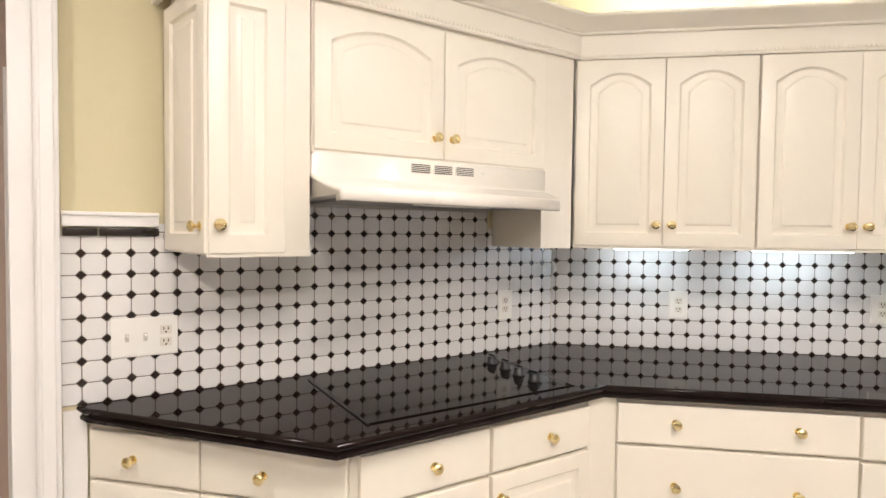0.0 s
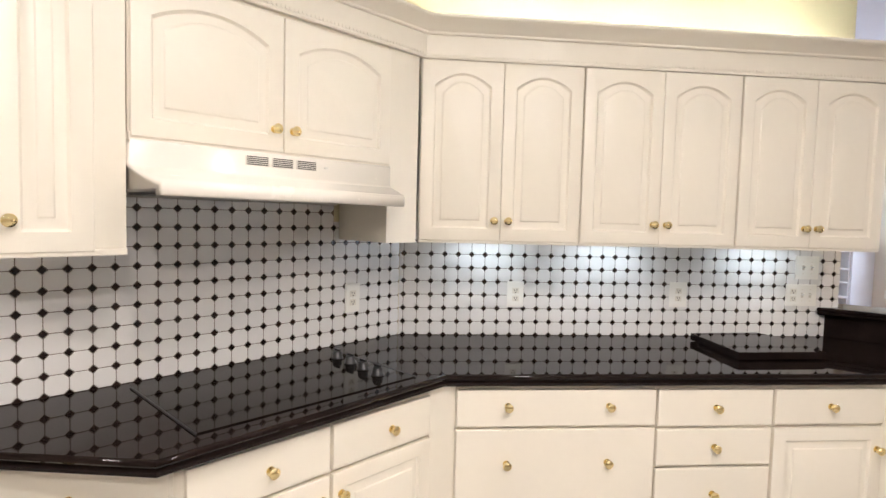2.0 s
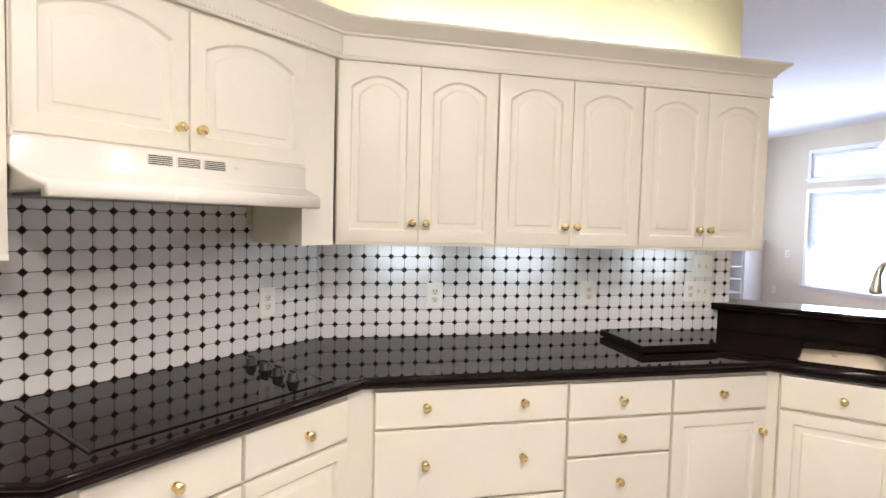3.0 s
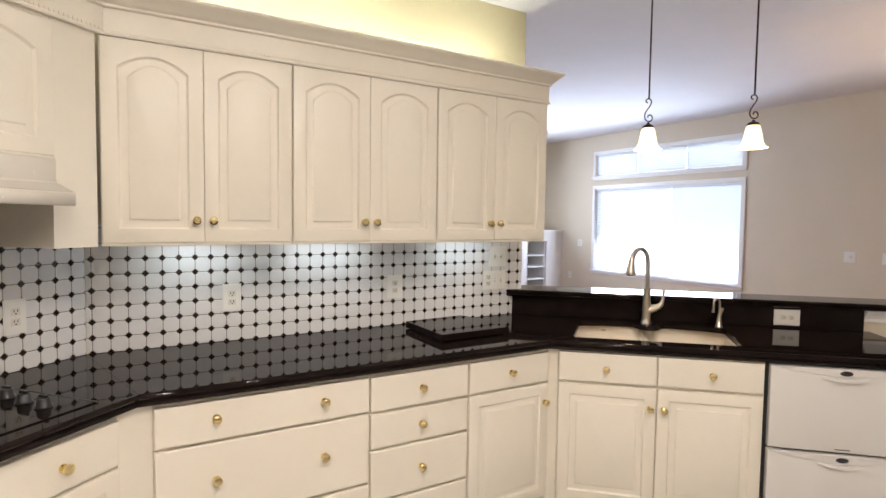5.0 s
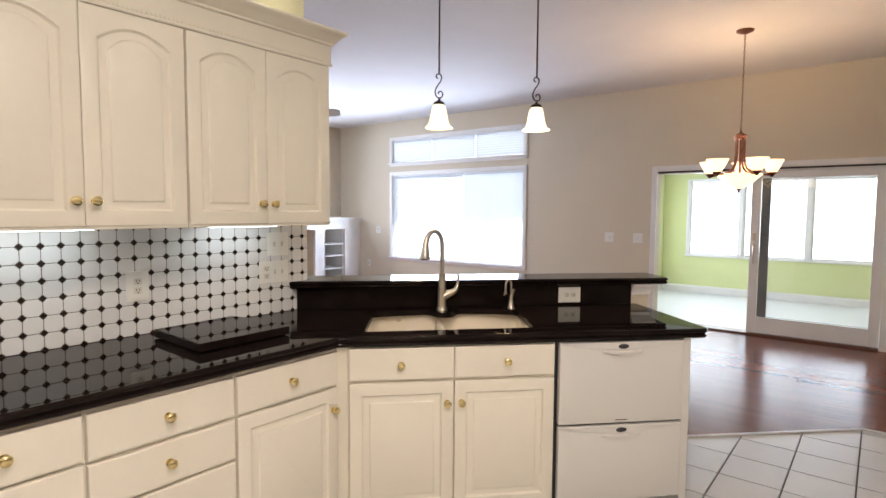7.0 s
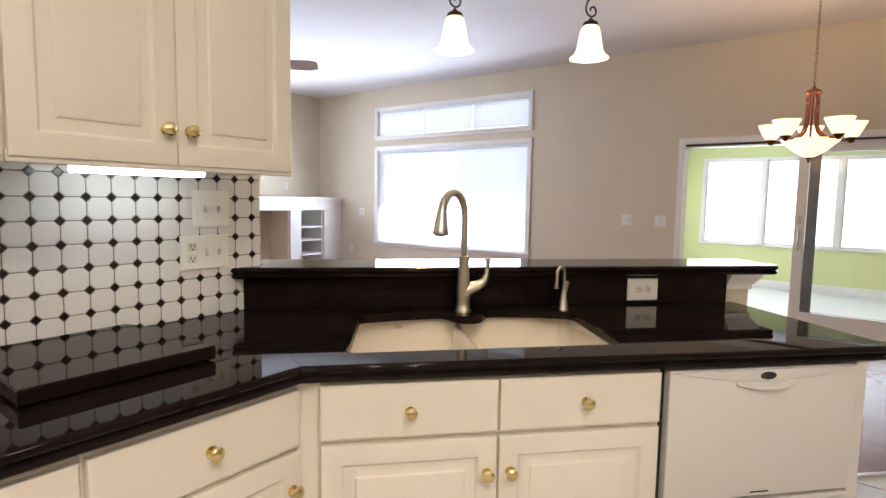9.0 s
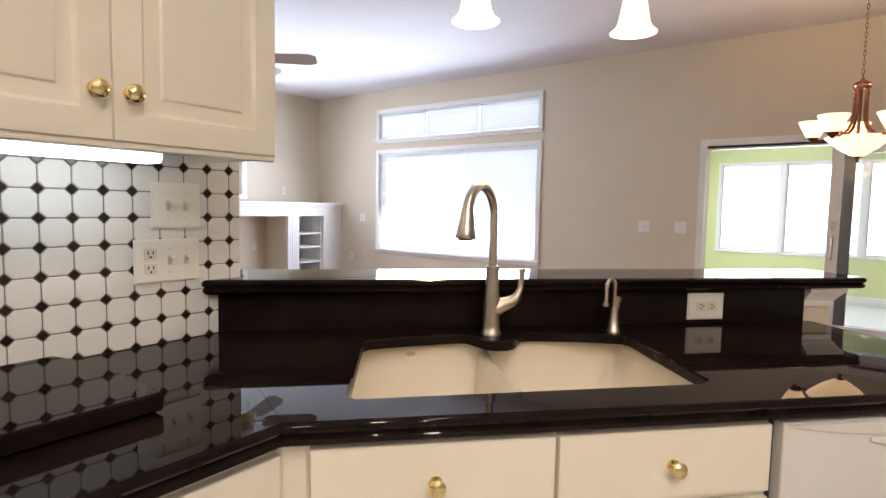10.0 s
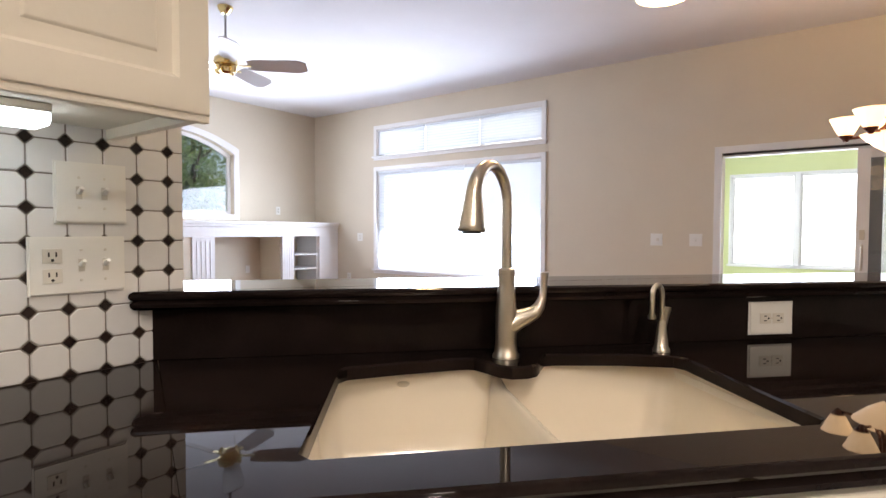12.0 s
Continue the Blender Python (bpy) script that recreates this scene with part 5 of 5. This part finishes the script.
fe = thing("garden_fence", pose(3, 12.7, -0.25), "pale weathered board fence in front of trees", "fence")
fb = finish(boxm(0, 0.135, 0, 0.02, 0.05, 1.92), FENCE)
for i in range(90):
    part("board", fb, FENCE, fe, "", (i * 0.14, 0, 0))
part("rail", boxm(0, 12.6, 0.021, 0.06, 0.4, 0.49), FENCE, fe)

# ---------------------------------------------------------------- tiles
def octagon(p, c, t, e=0.0015):
    h = p / 2
    out = []
    for hh, cc, y in ((h, c, 0.0), (h, c, -t + e), (h - e, c, -t)):
        k = hh - (c if hh == h else c - e * 0.4)
        out.append([(-k, y, -hh), (k, y, -hh), (hh, y, -k), (hh, y, k), (k, y, hh), (-k, y, hh), (-hh, y, k), (-hh, y, -k)])
    return out


def dot_rings(r, t, e=0.0015):
    return [[(0, y, -q), (q, y, 0), (0, y, q), (-q, y, 0)] for q, y in ((r, 0.0), (r, -t + e), (r - e, -t))]


def clip_tile(rings, x0, x1, z0, z1, material):
    """A cut tile: rings clipped to a rectangle."""
    bm = loops(bmesh.new(), rings, False)
    for co, no in (((x0, 0, 0), (-1, 0, 0)), ((x1, 0, 0), (1, 0, 0)), ((0, 0, z0), (0, 0, -1)), ((0, 0, z1), (0, 0, 1))):
        bmesh.ops.bisect_plane(bm, geom=bm.verts[:] + bm.edges[:] + bm.faces[:], plane_co=co, plane_no=no, clear_outer=True)
    if not bm.faces:
        bm.free()
        return None
    return finish(bm, material)


def tiling(name, m, x_first, x0, x1, z0, ztop, label, P):
    """Octagons and dots over a wall face from x0 to x1; ztop(x) gives the upper end at x. Dots sit at x_first + k * P."""
    t = thing(name, m, label, "backsplash", kind="structure")
    oct_r, dia_r = octagon(P - 0.0028, 0.0135, 0.0080), dot_rings(0.0128, 0.0078)
    OCT, DIA = finish(loops(bmesh.new(), oct_r, False), TILE), finish(loops(bmesh.new(), dia_r, False), DOT)
    cache = {}
    gr = bmesh.new()
    kx = [x_first + k * P for k in range(-40, 45)]
    for c in kx:
        a, b = max(c, x0), min(c + P, x1)
        if b - a < 0.004:
            continue
        zt = ztop((a + b) / 2)
        box(gr, a, b, -0.0060, -0.0003, z0, zt)
        r = 0
        while z0 + r * P < zt - 0.003:
            zc = z0 + (r + 0.5) * P
            for cx_, cz_, me, rings, mm, nm, hs in ((c + P / 2, zc, OCT, oct_r, TILE, "tile", P / 2), (c, z0 + r * P, DIA, dia_r, DOT, "dot", 0.0165)):
                xa, xb, za, zb = max(-hs, x0 - cx_), min(hs, x1 - cx_), max(-hs, z0 - cz_), min(hs, zt - cz_)
                if xb - xa < 0.004 or zb - za < 0.004:
                    continue
                if xb - xa > 2 * hs - 1e-4 and zb - za > 2 * hs - 1e-4:
                    part(nm, me, mm, t, "", (cx_, 0, cz_))
                else:
                    key = (nm, round(xa, 4), round(xb, 4), round(za, 4), round(zb, 4))
                    if key not in cache:
                        cache[key] = clip_tile(rings, xa, xb, za, zb, mm)
                    if cache[key]:
                        part(nm, cache[key], mm, t, "", (cx_, 0, cz_))
            r += 1
    part("grout", gr, GROUT, t, "taupe grout")


tiling("backsplash_long", pose(0, YB, 0), 2.702 - 40 * P, CX + 0.004, 2.735, CT + 0.0006, lambda x: 1.462, "white octagon and dark dot tiles on the long wall", P)
tiling("backsplash_hob", MA, -0.320, -1.925, -0.004, CT + 0.0006, lambda s: 1.4195 if s < -1.66 else (1.46 if s < -1.29 else 1.60 if s < -0.36 else 1.46), "white octagon and dark dot tiles behind the hob", 0.0648)

# floor tiles
FT = 0.306
tf = finish(boxm(-FT / 2 + 0.004, FT / 2 - 0.004, -FT / 2 + 0.004, FT / 2 - 0.004, -0.0115, 0.0, 0.0015), FLOORTILE)
tt = thing("floor_tiles", pose(0, 0, 0), "pale grey square floor tiles with dark grout", "floor", kind="structure")
rest = bmesh.new()
VE = V0 * 2 ** 0.5
for i in range(-12, 30):
    for j in range(-13, 17):
        cx_, cy_ = 3.99 + (i - 12) * FT, 0.78 + j * FT
        if cx_ < -3.2 or cy_ < -3.4 or cx_ > X0 + FT:
            continue
        d = cx_ + cy_ - VE
        if d > FT or cx_ - FT / 2 > X0:
            continue
        if cx_ > 2.4 and -1.2 < cy_ < 1.9:
            if d < -FT and cx_ + FT / 2 < X0:
                part("floor_tile", tf, FLOORTILE, tt, "", (cx_, cy_, 0))
            else:
                bm = boxm(-FT / 2 + 0.004, FT / 2 - 0.004, -FT / 2 + 0.004, FT / 2 - 0.004, -0.0115, 0.0)
                for co, no in (((X0 - cx_, 0, 0), (1, 0, 0)), ((VE - cx_, -cy_, 0), (1, 1, 0))):
                    bmesh.ops.bisect_plane(bm, geom=bm.verts[:] + bm.edges[:] + bm.faces[:], plane_co=co, plane_no=no, clear_outer=True)
                if bm.faces:
                    part("floor_tile", bm, FLOORTILE, tt, "", (cx_, cy_, 0))
                else:
                    bm.free()
        elif d < -FT and cx_ + FT / 2 < X0:
            box(rest, cx_ - FT / 2 + 0.004, cx_ + FT / 2 - 0.004, cy_ - FT / 2 + 0.004, cy_ + FT / 2 - 0.004, -0.0115, 0.0)
tagged(part("more_floor_tiles", rest, FLOORTILE, tt), kind="stuff")
